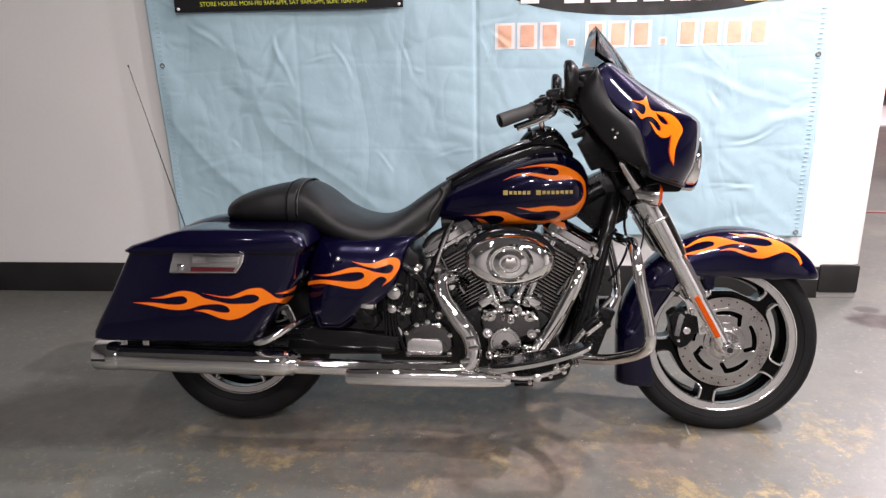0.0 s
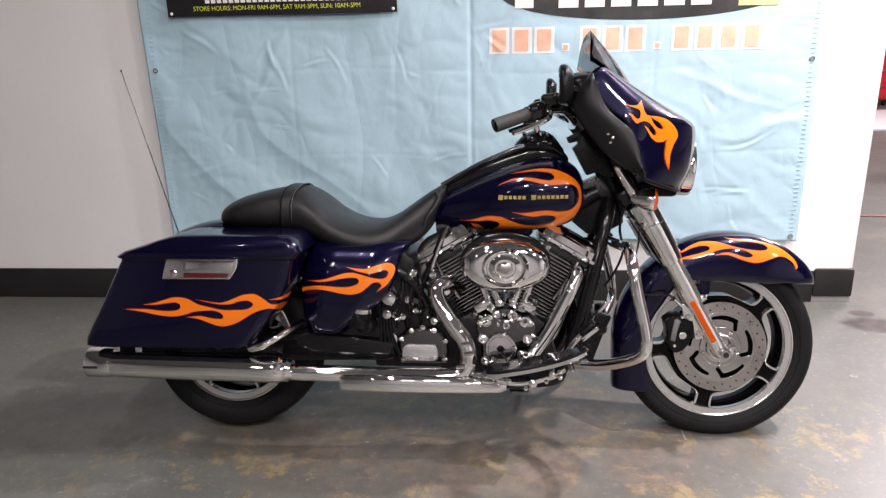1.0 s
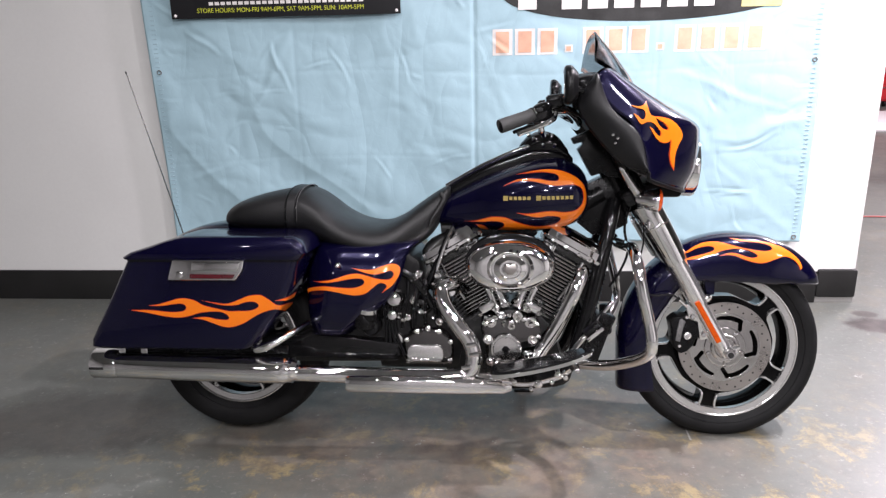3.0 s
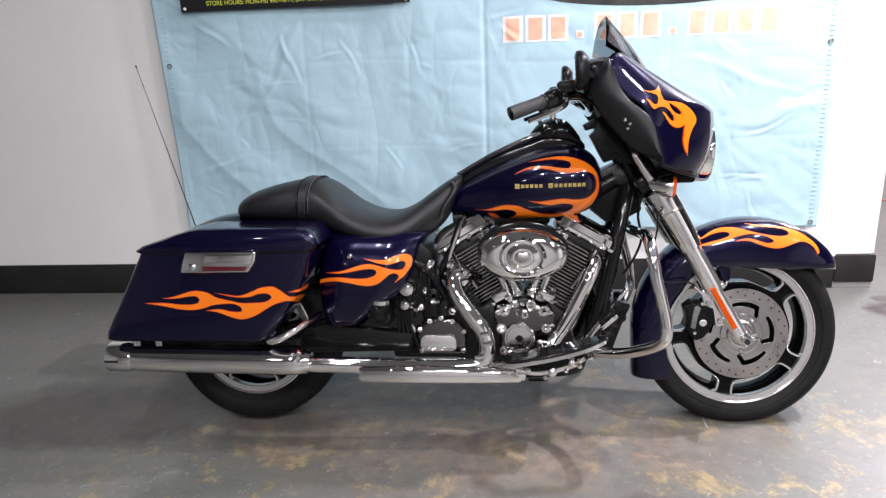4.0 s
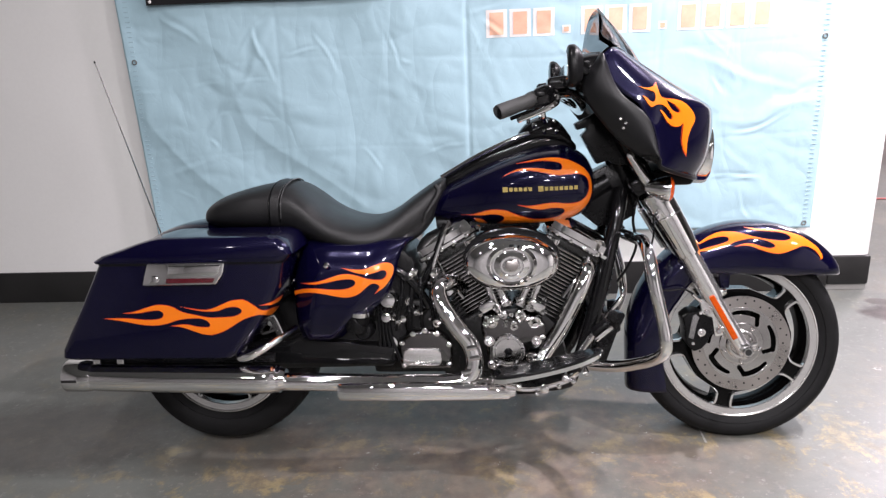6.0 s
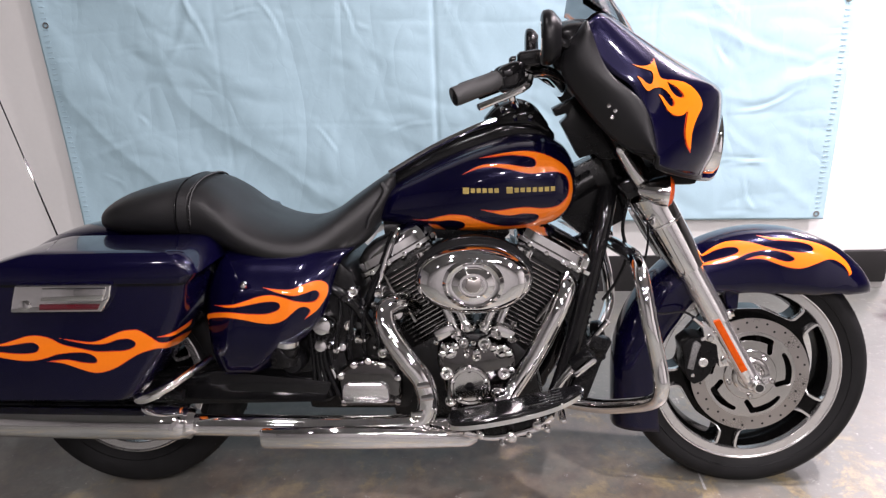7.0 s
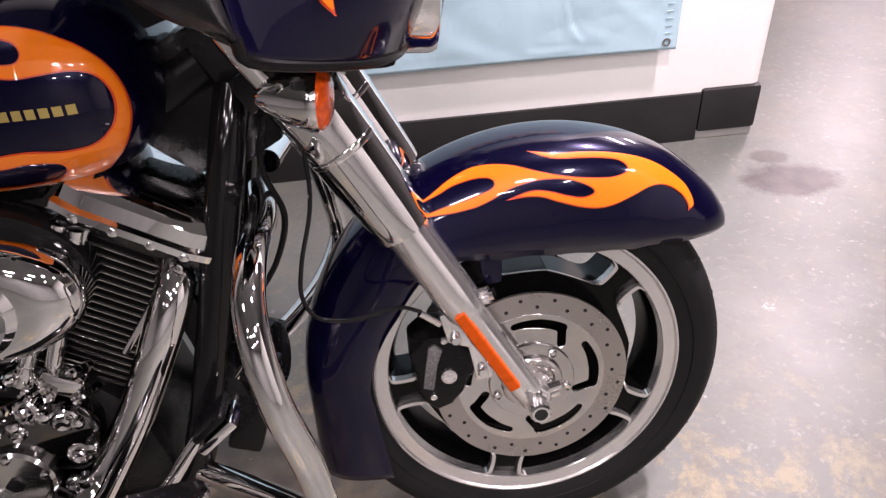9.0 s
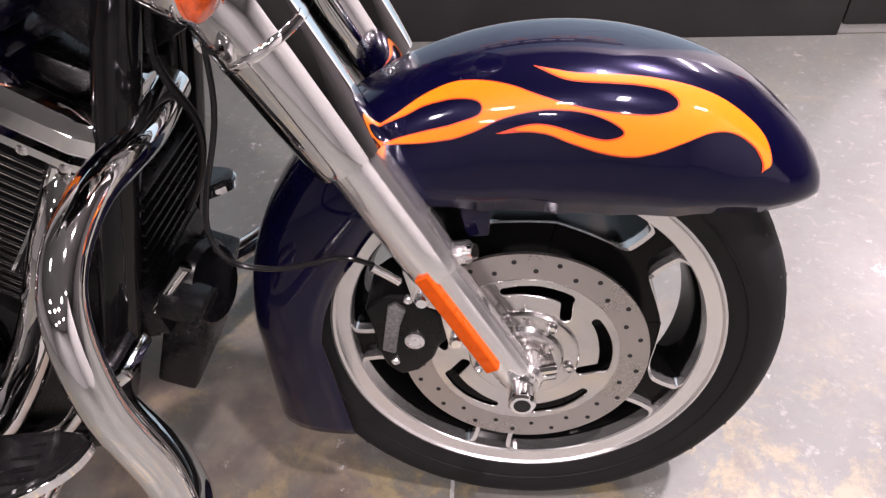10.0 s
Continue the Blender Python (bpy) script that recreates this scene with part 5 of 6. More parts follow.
def build_bars():
    hb = part("handlebar", tube([(0.965, -0.340, 1.037), (1.02, -0.31, 1.052), (1.085, -0.245, 1.055), (1.12, -0.16, 1.03), (1.13, 0, 1.01), (1.12, 0.16, 1.03), (1.085, 0.245, 1.055), (1.02, 0.31, 1.052), (0.965, 0.340, 1.037)], 0.0135, 12), M_CHROME, BIKE, "chrome handlebar")
    for s in (-1, 1):
        g = part("grip", tube([(0.893, s * 0.372, 1.012), (0.897, s * 0.370, 1.0135), (0.975, s * 0.336, 1.040), (0.980, s * 0.334, 1.042)], [0.017, 0.020, 0.0185, 0.021], 20, 3), M_GRIP, hb, "black rubber grip")
        part("grip_end", lathe([(0.018, 0), (0.016, 0.004), (0.006, 0.005)], (0.893, s * 0.372, 1.012), (-0.86, s * 0.43, -0.3), 16), M_BLACK, g)
        sw = part("switch_housing", loft([oval(q[0], q[1], q[2], q[3], 3, 16, s * (0.325 - (q[0] - 0.985) * 0.5)) for q in catmull([(0.980, 0.02, 1.022, 1.062), (0.992, 0.026, 1.015, 1.072), (1.02, 0.026, 1.020, 1.080), (1.036, 0.018, 1.03, 1.075)], 3)]), M_BLACK, hb, "black switch housing")
        part("rocker", box((1.0, s * 0.350, 1.055), (0.018, 0.008, 0.010), 0.002), M_SATIN, sw)
        part("reservoir", loft([oval(q[0], q[1], q[2], q[3], 4, 16, s * 0.275) for q in ((1.02, 0.03, 1.065, 1.092), (1.026, 0.034, 1.062, 1.098), (1.075, 0.034, 1.067, 1.104), (1.080, 0.03, 1.07, 1.10))]), M_BLACK, hb, "black fluid reservoir")
        part("lever", tube([(1.045, s * 0.305, 1.045), (1.035, s * 0.33, 1.028), (0.995, s * 0.358, 1.010), (0.94, s * 0.385, 0.990)], [0.010, 0.009, 0.007, 0.007], 10), M_CHROME if s < 0 else M_BLACK, hb, "brake lever" if s < 0 else "clutch lever")
    part("riser", tube([(1.075, -0.238, 1.060), (1.0415, -0.238, 1.0482), (1.0209, -0.236, 1.0358), (1.0115, -0.232, 1.020), (1.0117, -0.225, 1.000), (1.020, -0.18, 0.985)], 0.0085, 12), M_CHROME, hb, "curved chrome riser")
    part("control_cable", tube([(1.07, -0.31, 1.06), (1.115, -0.27, 1.04), (1.16, -0.22, 1.00), (1.22, -0.14, 0.93)], 0.0045, 8), M_SATIN, hb)


def fork_at(s, z, dy=0.0):
    """A point on a fork leg's line at height z; s: side."""
    return (FKX - 0.012 - (z - 0.30) * 0.565, 0.016 + s * 0.104 + dy, z)


def build_fork():
    fk = part("fork", box((1.30, 0, 0.80), (0.075, 0.27, 0.05), 0.012, Matrix.Rotation(radians(-29), 4, "Y")), M_BLACK, BIKE, "front fork with chrome covers and satin sliders")
    for s in (-1, 1):
        sl = part("slider", tube([fork_at(s, 0.300), fork_at(s, 0.312), fork_at(s, 0.335), fork_at(s, 0.452), fork_at(s, 0.462), fork_at(s, 0.575), fork_at(s, 0.62)], [0.0205, 0.0225, 0.0230, 0.0238, 0.0290, 0.0300, 0.0315], 24, 3), M_ALU, fk, "satin aluminium fork slider")
        cv = part("fork_cover", tube([fork_at(s, 0.592), fork_at(s, 0.596), fork_at(s, 0.67), fork_at(s, 0.752), fork_at(s, 0.758)], [0.037, 0.0395, 0.0435, 0.0455, 0.040], 28, 3), M_CHROME, fk, "chrome fork cover")
        part("collar", tube([fork_at(s, 0.752), fork_at(s, 0.772)], 0.047, 24), M_CHROME, cv)
        part("seam_ring", tube([fork_at(s, 0.700), fork_at(s, 0.702), fork_at(s, 0.708), fork_at(s, 0.710)], [0.0435, 0.0452, 0.0453, 0.0438], 32, 2), M_CHROME, cv)
        part("fork_tube", tube([fork_at(s, 0.77), fork_at(s, 1.0)], 0.026, 16), M_BLACK, fk)
        ax = part("axle_clamp", lathe([(0.020, -0.022), (0.024, -0.018), (0.024, 0.014), (0.020, 0.019)], (FKX - 0.008, 0.016 + s * 0.098, FKZ + 0.004), (0, s, 0), 28), M_ALU, sl)
        part("axle_nut", lathe([(0.018, 0.0), (0.018, 0.012), (0.0145, 0.014), (0.0155, 0.016), (0.0155, 0.036), (0.013, 0.039), (0.008, 0.039), (0.0075, 0.024)], (FKX - 0.008, 0.016 + s * 0.112, FKZ + 0.004), (0, s, 0), 24), M_CHROME, ax, "chrome axle nut")
        part("socket", lathe([(0.0002, 0.0), (0.0095, 0.0), (0.0095, 0.002), (0.0002, 0.002)], (FKX - 0.008, 0.016 + s * 0.1495, FKZ + 0.004), (0, s, 0), 20, ends=False), M_HOLE, ax, "dark axle socket")
        for dz in (-0.006, 0.012):
            part("clamp_bolt", tube([(FKX + 0.008, 0.016 + s * (0.10 + 0.5 * dz), FKZ + dz), (FKX + 0.030, 0.016 + s * (0.10 + 0.5 * dz), FKZ + 0.006 + dz)], 0.0065, 10), M_CHROME, ax)
        if s < 0:
            p, q = Vector(fork_at(s, 0.339)) + Vector((-0.004, 0, 0)), Vector(fork_at(s, 0.466)) + Vector((-0.004, 0, 0))
            d = (q - p).normalized()
            n = Vector((-0.10, -1, 0)).normalized()
            sd = d.cross(n).normalized()
            bm = bmesh.new()
            rings = []
            for t, w in ((0, 0.0080), (1, 0.0080)):
                c = p.lerp(q, t)
                rings.append([c + n * 0.021 + sd * w, c + n * 0.0315 + sd * w, c + n * 0.0328 + sd * (w - 0.0015), c + n * 0.0328 - sd * (w - 0.0015), c + n * 0.0315 - sd * w, c + n * 0.021 - sd * w])
            part("reflector", loft(rings, bm), M_REFLECT, sl, "amber fork reflector")
            bs = part("boss", tube([(1.522, -0.072, 0.462), (1.545, -0.080, 0.471)], 0.0125, 16), M_ALU, sl)
            part("bolt", tube([(1.543, -0.0795, 0.4702), (1.552, -0.083, 0.4738)], 0.0085, 12), M_CHROME, bs)
            part("caliper_lug", prism([(1.474, 0.452), (1.500, 0.450), (1.535, 0.385), (1.548, 0.340), (1.522, 0.336), (1.512, 0.395), (1.484, 0.405)], -0.088, -0.068, 0.004), M_ALU, sl)
            for x, z in ((1.495, 0.413), (1.531, 0.355)):
                part("caliper_bolt", lathe([(0.0085, -0.004), (0.0085, 0.006), (0.006, 0.009), (0.003, 0.009)], (x, -0.088, z), (0, -1, 0), 12), M_CHROME, sl)
    # caliper, near side
    cal = part("brake_caliper", prism([(1.428, 0.392), (1.452, 0.412), (1.478, 0.412), (1.498, 0.400), (1.519, 0.382), (1.526, 0.365), (1.519, 0.346), (1.511, 0.339), (1.503, 0.317), (1.485, 0.297), (1.464, 0.289), (1.448, 0.304), (1.438, 0.328), (1.436, 0.360)], -0.084, -0.010, 0.007, segments=3), M_SATIN, BIKE, "black four-piston brake caliper")
    part("pad_cover", prism([(1.456, 0.400), (1.465, 0.405), (1.476, 0.395), (1.468, 0.372), (1.460, 0.329), (1.445, 0.334), (1.450, 0.366)], -0.0885, -0.081, 0.002), M_KNURL, cal, "grey knurled cover")
    for x, z, r in ((1.483, 0.349, 0.0115), (1.479, 0.409, 0.005), (1.459, 0.316, 0.005)):
        part("bolt", lathe([(r, 0.0), (r, 0.005), (r * 0.75, 0.006), (r * 0.7, 0.0045), (r * 0.3, 0.0045), (r * 0.25, 0.006), (0.0005, 0.006)], (x, -0.083, z), (0, -1, 0), 20), M_ALU, cal)
    # brake hose
    hose = part("brake_hose", tube([(1.325, -0.105, 0.76), (1.330, -0.125, 0.66), (1.310, -0.14, 0.58), (1.305, -0.145, 0.535), (1.322, -0.145, 0.504), (1.365, -0.135, 0.490), (1.42, -0.115, 0.488), (1.450, -0.105, 0.472)], 0.0028, 10), M_BLACK, BIKE, "black brake hose")
    part("fitting", tube([(1.448, -0.106, 0.470), (1.474, -0.100, 0.446)], 0.0046, 12), M_CHROME, hose)
    part("control_cable", tube([(1.30, -0.09, 0.80), (1.275, -0.10, 0.70), (1.29, -0.08, 0.62), (1.27, -0.06, 0.55), (1.24, -0.05, 0.50)], 0.0042, 8), M_SATIN, BIKE, "black control cable")
    # turn signals
    for s in (-1, 1):
        ts = part("turn_signal", lathe([(0.010, -0.055), (0.018, -0.045), (0.028, -0.024), (0.036, 0.000), (0.037, 0.008), (0.036, 0.012)], (1.349, s * 0.172, 0.790), (0.97, s * 0.10, -0.06), 32), M_CHROME, BIKE, "chrome turn signal with amber lens")
        part("lens", lathe([(0.0345, 0.008), (0.0345, 0.015), (0.029, 0.021), (0.018, 0.0245), (0.004, 0.026)], (1.349, s * 0.172, 0.790), (0.97, s * 0.10, -0.06), 32), M_AMBER, ts, "amber lens")
        part("stem", tube([(1.335, s * 0.165, 0.785), (1.325, s * 0.145, 0.775), (1.315, s * 0.12, 0.768)], 0.011, 12), M_CHROME, ts)
    # chrome stay beside the fairing
    st = part("fairing_stay", tube([(1.252, -0.155, 0.890), (1.285, -0.152, 0.838), (1.325, -0.15, 0.775)], [0.014, 0.017, 0.015], 16), M_CHROME, BIKE, "chrome fairing stay")
    part("bolt", lathe([(0.011, 0), (0.010, 0.006), (0.004, 0.008)], (1.252, -0.170, 0.887), (0, -1, 0), 14), M_CHROME, st)
    part("steering_head", tube([(1.212, 0, 0.93), (1.30, 0, 0.74)], 0.036, 20), M_SATIN, BIKE, "black steering head")


def build_engine():
    en = part("engine", prism([(0.72, 0.20), (1.04, 0.20), (1.09, 0.27), (1.06, 0.38), (1.0, 0.44), (0.84, 0.44), (0.76, 0.40), (0.70, 0.30)], -0.115, 0.115, 0.02), M_ENGINE, BIKE, "black and chrome V-twin engine")
    C = Vector((0.925, 0, 0.300))
    for lean in (-30, 30):
        m = Matrix.Translation(C) @ Matrix.Rotation(radians(lean), 4, "Y")
        core = box((0, 0, 0.24), (0.135, 0.165, 0.25), 0.02)
        core.transform(m)
        cyl = part("cylinder", core, M_ENGINE, en, "black finned cylinder")
        for i in range(19):
            wide = 0.150 + 0.034 * min(1, i / 12)
            own = box((0, -0.004, 0.140 + i * 0.0111), (wide, 0.185, 0.0036), 0.001, segments=1)
            own.transform(m)
            part("cooling_fin", own, M_ENGINE, cyl)
            own = box((0, -0.0972, 0.140 + i * 0.0111), (wide - 0.006, 0.0016, 0.0019))
            own.transform(m)
            part("fin_edge", own, M_FINEDGE, cyl, "bare metal fin edge")
        hd = box((0, 0, 0.361), (0.175, 0.19, 0.026), 0.008)
        hd.transform(m)
        head = part("cylinder_head", hd, M_FIN, en)
        rc = bmesh.new()
        rings = [[(sx * a, sy * b, z) for sx, sy in ((1, 1), (0.7, 1.08), (-0.7, 1.08), (-1, 1), (-1.03, 0), (-1, -1), (-0.7, -1.08), (0.7, -1.08), (1, -1), (1.03, 0))] for a, b, z in ((0.092, 0.108, 0.372), (0.096, 0.114, 0.377), (0.096, 0.114, 0.386), (0.089, 0.106, 0.389), (0.088, 0.105, 0.408), (0.082, 0.098, 0.420), (0.066, 0.084, 0.430), (0.048, 0.070, 0.434))]
        loft(rings, rc)
        rc.transform(m)
        cover = part("rocker_cover", rc, M_CHROME, head, "chrome rocker cover", angle=25)
        for x in (-0.065, -0.02, 0.025, 0.065):
            own = lathe([(0.0075, 0), (0.0075, 0.010), (0.004, 0.012)], (x, -0.112, 0.378), (0, -1, 0.2), 10)
            own.transform(m)
            part("bolt", own, M_CHROME, cover)
        for x in (-0.05, 0.05):
            own = tube([(x, -0.105, 0.36), (x, -0.118, 0.30), (x * 0.8, -0.120, 0.22)], 0.005, 8)
            own.transform(m)
            part("stud", own, M_CHROME, head)
        # push rod covers on the near side, from cam chest to head
        g = -1 if lean > 0 else 1
        for x0, x1 in ((0.030 * g, 0.060 * g), (0.062 * g, 0.080 * g)):
            own = tube([(x0, -0.132, 0.145), (x1, -0.112, 0.36)], [0.0115, 0.0100], 14)
            own.transform(m)
            part("pushrod_cover", own, M_CHROME, en, "chrome pushrod cover")
            own = lathe([(0.0145, -0.010), (0.016, 0.0), (0.013, 0.010), (0.011, 0.018)], (x0, -0.132, 0.150), (x1 - x0, 0, 0.2), 20)
            own.transform(m)
            part("pushrod_collar", own, M_CHROME, en)
    # cam chest cover
    cam_out = [(0.845, 0.300), (0.852, 0.262), (0.880, 0.238), (0.915, 0.232), (0.955, 0.245), (0.985, 0.280), (1.010, 0.335), (1.020, 0.385), (1.005, 0.420), (0.965, 0.430), (0.930, 0.415), (0.900, 0.420), (0.860, 0.432), (0.832, 0.418), (0.828, 0.380), (0.842, 0.340)]
    # bright chrome in itself; its dark reflections are put into the colour
    cc = part("cam_cover", prism(cam_out, -0.155, -0.10, 0.012, segments=3), M_DARKENED_CHROME, en, "chrome cam cover")
    part("points_cover", lathe([(0.049, 0.0), (0.049, 0.010), (0.0455, 0.015), (0.040, 0.015), (0.038, 0.012), (0.010, 0.013)], (0.907, -0.155, 0.322), (0, -1, 0), 40), M_POLISH, cc, "round cover with a dark badge")
    part("badge", prism([(0.893, 0.322), (0.902, 0.332), (0.912, 0.332), (0.921, 0.322), (0.912, 0.312), (0.902, 0.312)], -0.172, -0.166, 0.001), M_SATIN, cc)
    for k in range(5):
        a = radians(90 + 72 * k)
        part("bolt", lathe([(0.0055, 0), (0.0055, 0.006), (0.003, 0.007)], (0.907 + 0.042 * math.cos(a), -0.168, 0.322 + 0.042 * math.sin(a)), (0, -1, 0), 10), M_CHROME, cc)
    for x, z in ((0.845, 0.40), (0.875, 0.418), (0.925, 0.405), (0.965, 0.415), (1.003, 0.40), (1.008, 0.36), (0.985, 0.305), (0.958, 0.262), (0.868, 0.26)):
        part("bolt", lathe([(0.008, 0), (0.008, 0.010), (0.004, 0.012)], (x, -0.154, z), (0, -1, 0), 12), M_CHROME, cc)
    for x, z in ((0.850, 0.452), (0.992, 0.452)):
        part("lifter_block", box((x, -0.130, z), (0.052, 0.045, 0.028), 0.008, Matrix.Rotation(radians(-29 if x < 0.9 else 29), 4, "Y")), M_CHROME, en)
    for x, z, r in ((0.862, 0.405, 0.019), (0.895, 0.428, 0.014), (0.945, 0.425, 0.017), (0.985, 0.405, 0.020), (0.990, 0.350, 0.016), (0.972, 0.300, 0.015), (0.852, 0.350, 0.017), (0.860, 0.280, 0.015), (0.925, 0.392, 0.013)):
        part("boss", lathe([(r, -0.01), (r * 0.96, 0.003), (r * 0.82, 0.005), (r * 0.62, 0.005), (r * 0.56, 0.011), (r * 0.40, 0.013), (r * 0.1, 0.0115)], (x, -0.154, z), (0.15 * math.sin(90 * x), -1, 0.15 * math.cos(70 * z)), 10), M_CHROME, cc)
    # oval air cleaner
    prof = [(0.128, -0.055), (0.131, 0.0), (0.130, 0.010), (0.124, 0.022), (0.112, 0.032), (0.094, 0.037), (0.078, 0.038)]
    ac = part("air_cleaner", lathe(prof, (0.922, -0.165, 0.586), (0, -1, 0), 64, sx=1.06, sz=0.62), M_CHROME, BIKE, "oval chrome air cleaner cover", angle=50)
    part("backing_plate", lathe([(0.128, -0.075), (0.134, -0.068), (0.136, -0.030), (0.134, -0.022), (0.118, -0.020)], (0.922, -0.165, 0.596), (0, -1, 0), 56, sx=1.03, sz=0.665), M_BLACK, ac, "black backing plate")
    part("dome", lathe([(0.072, 0.030), (0.071, 0.040), (0.062, 0.047), (0.056, 0.044), (0.050, 0.044), (0.047, 0.050), (0.034, 0.055), (0.031, 0.050), (0.026, 0.050), (0.024, 0.055), (0.010, 0.058)], (0.922, -0.165, 0.586), (0, -1, 0), 48, sx=1.0, sz=0.84), M_CHROME, ac, "stepped chrome centre", angle=30)
    bm = prism([(0.912, 0.585), (0.920, 0.604), (0.935, 0.600), (0.946, 0.606), (0.952, 0.588), (0.942, 0.572), (0.924, 0.570)], -0.228, -0.218, 0.003)
    bm.transform(Matrix.Translation((-0.010, 0, 0)))
    part("badge", bm, M_STEEL, ac, "plain dark metal badge")
    # gearbox with chrome cover
    gb = part("gearbox", prism([(0.50, 0.24), (0.76, 0.24), (0.78, 0.36), (0.74, 0.46), (0.58, 0.48), (0.50, 0.40)], -0.12, 0.12, 0.02), M_ENGINE, BIKE, "black gearbox with a chrome end cover")
    gc = part("end_cover", prism([(0.584, 0.290), (0.592, 0.276), (0.606, 0.268), (0.722, 0.268), (0.738, 0.278), (0.744, 0.296), (0.742, 0.340), (0.730, 0.364), (0.706, 0.380), (0.680, 0.386), (0.646, 0.386), (0.616, 0.378), (0.594, 0.360), (0.584, 0.334)], -0.165, -0.118, 0.016, segments=4), M_DARKENED_CHROME, gb, "chrome gearbox end cover")
    part("cover_panel", prism([(0.597, 0.300), (0.600, 0.288), (0.609, 0.281), (0.700, 0.281), (0.710, 0.287), (0.714, 0.300), (0.713, 0.318), (0.707, 0.329), (0.698, 0.333), (0.612, 0.333), (0.602, 0.328), (0.598, 0.317)], -0.178, -0.16, 0.007, segments=3), M_ALU, gc, "ribbed satin panel")
    for x, z in ((0.602, 0.283), (0.733, 0.285), (0.735, 0.345), (0.70, 0.378), (0.63, 0.378), (0.597, 0.35), (0.665, 0.388)):
        part("bolt", lathe([(0.008, 0), (0.008, 0.012), (0.004, 0.014)], (x, -0.163, z), (0, -1, 0), 12), M_CHROME, gc)
    # oil filler, starter, small fittings
    for (x, y, z, r, h, mat) in ((0.565, -0.17, 0.485, 0.026, 0.05, M_CHROME), (0.555, -0.165, 0.43, 0.017, 0.03, M_CHROME), (0.49, -0.175, 0.395, 0.028, 0.05, M_SATIN), (0.60, -0.13, 0.415, 0.012, 0.03, M_CHROME), (0.66, -0.12, 0.44, 0.012, 0.03, M_CHROME), (0.735, -0.13, 0.50, 0.020, 0.03, M_CHROME), (0.71, -0.125, 0.44, 0.014, 0.03, M_CHROME)):
        part("fitting", lathe([(r, -0.05), (r, h * 0.5), (r * 0.8, h * 0.75), (r * 0.3, h * 0.8)], (x, y, z), (0, -1, 0.1), 20), mat, gb)
    part("master_cylinder", tube([(0.47, -0.20, 0.405), (0.475, -0.205, 0.43), (0.48, -0.205, 0.435), (0.485, -0.21, 0.45)], [0.036, 0.036, 0.030, 0.028], 20, 3), M_SATIN, gb, "black rear brake reservoir")
    part("reservoir_cap", lathe([(0.030, 0), (0.030, 0.012), (0.022, 0.016)], (0.482, -0.21, 0.448), (0.1, -0.1, 1), 20), M_CHROME, gb, "chrome cap")
    for k in range(4):
        part("wire", tube([(0.53 + 0.012 * k, -0.165, 0.52), (0.530 + 0.010 * k, -0.175, 0.46), (0.534 + 0.010 * k, -0.175, 0.38), (0.53 + 0.02 * k, -0.17, 0.30)], 0.005, 8), M_SATIN, gb)
    rnd = random.Random(5)
    for k in range(26):
        x, z = rnd.uniform(0.56, 0.76), rnd.uniform(0.40, 0.56)
        if x > 0.70 and z > 0.46:
            continue
        r = rnd.uniform(0.005, 0.012)
        part("fitting", lathe([(r, -0.03), (r, 0.004), (r * 0.75, 0.006), (r * 0.7, 0.011), (r * 0.25, 0.009)], (x, rnd.uniform(-0.172, -0.15), z), (rnd.uniform(-0.4, 0.4), -1, rnd.uniform(-0.2, 0.5)), 12), M_CHROME if k % 3 else M_BLACK, gb)
    for k in range(5):
        x = 0.60 + 0.028 * k
        part("hose", tube([(x, -0.15, 0.56 - 0.01 * k), (x + 0.002, -0.160, 0.50), (x + 0.006 * (k - 2), -0.162, 0.44), (x + 0.010 * (k - 2), -0.150, 0.385)], 0.0055, 8), M_SATIN, gb)
    for k in range(22):
        x, z = rnd.uniform(0.83, 1.02), rnd.uniform(0.395, 0.475)
        r = rnd.uniform(0.004, 0.010)
        part("fitting", lathe([(r, -0.03), (r, 0.003), (r * 0.7, 0.005), (r * 0.65, 0.010), (r * 0.25, 0.008)], (x, rnd.uniform(-0.160, -0.145), z), (rnd.uniform(-0.5, 0.5), -1, rnd.uniform(-0.3, 0.5)), 6), M_CHROME, en)
    for x, z, y in ((0.772, 0.648, -0.10), (0.800, 0.664, -0.10), (0.826, 0.678, -0.098), (1.035, 0.672, -0.10), (1.062, 0.662, -0.10), (1.092, 0.644, -0.102), (1.118, 0.630, -0.102), (0.752, 0.630, -0.104)):
        part("hex_bolt", lathe([(0.0085, -0.012), (0.0085, 0.006), (0.006, 0.009), (0.002, 0.0095)], (x, y, z), (0, -0.8, 0.6), 6), M_CHROME, en)
    for lean in (-30, 30):
        m = Matrix.Translation(C) @ Matrix.Rotation(radians(lean), 4, "Y")
        for x in (-0.070, -0.025, 0.025, 0.070):
            own = lathe([(0.0075, -0.01), (0.0075, 0.008), (0.005, 0.011), (0.001, 0.0115)], (x, -0.070, 0.412), (0, -0.5, 0.85), 6)
            own.transform(m)
            part("hex_bolt", own, M_CHROME, en)
    # oil cooler and black pump box ahead of the downtubes
    oc = part("oil_cooler", box((1.165, -0.02, 0.46), (0.035, 0.17, 0.20), 0.005, Matrix.Rotation(radians(-14), 4, "Y")), M_SATIN, BIKE, "black oil cooler")
    bm = bmesh.new()
    for i in range(12):
        box((1.190 + (i - 6) * 0.0038, -0.02, 0.47 + (i - 6) * 0.0155), (0.03, 0.16, 0.003), bm=bm)
    tagged(part("cooler_ribbing", bm, M_SATIN, oc), kind="stuff")
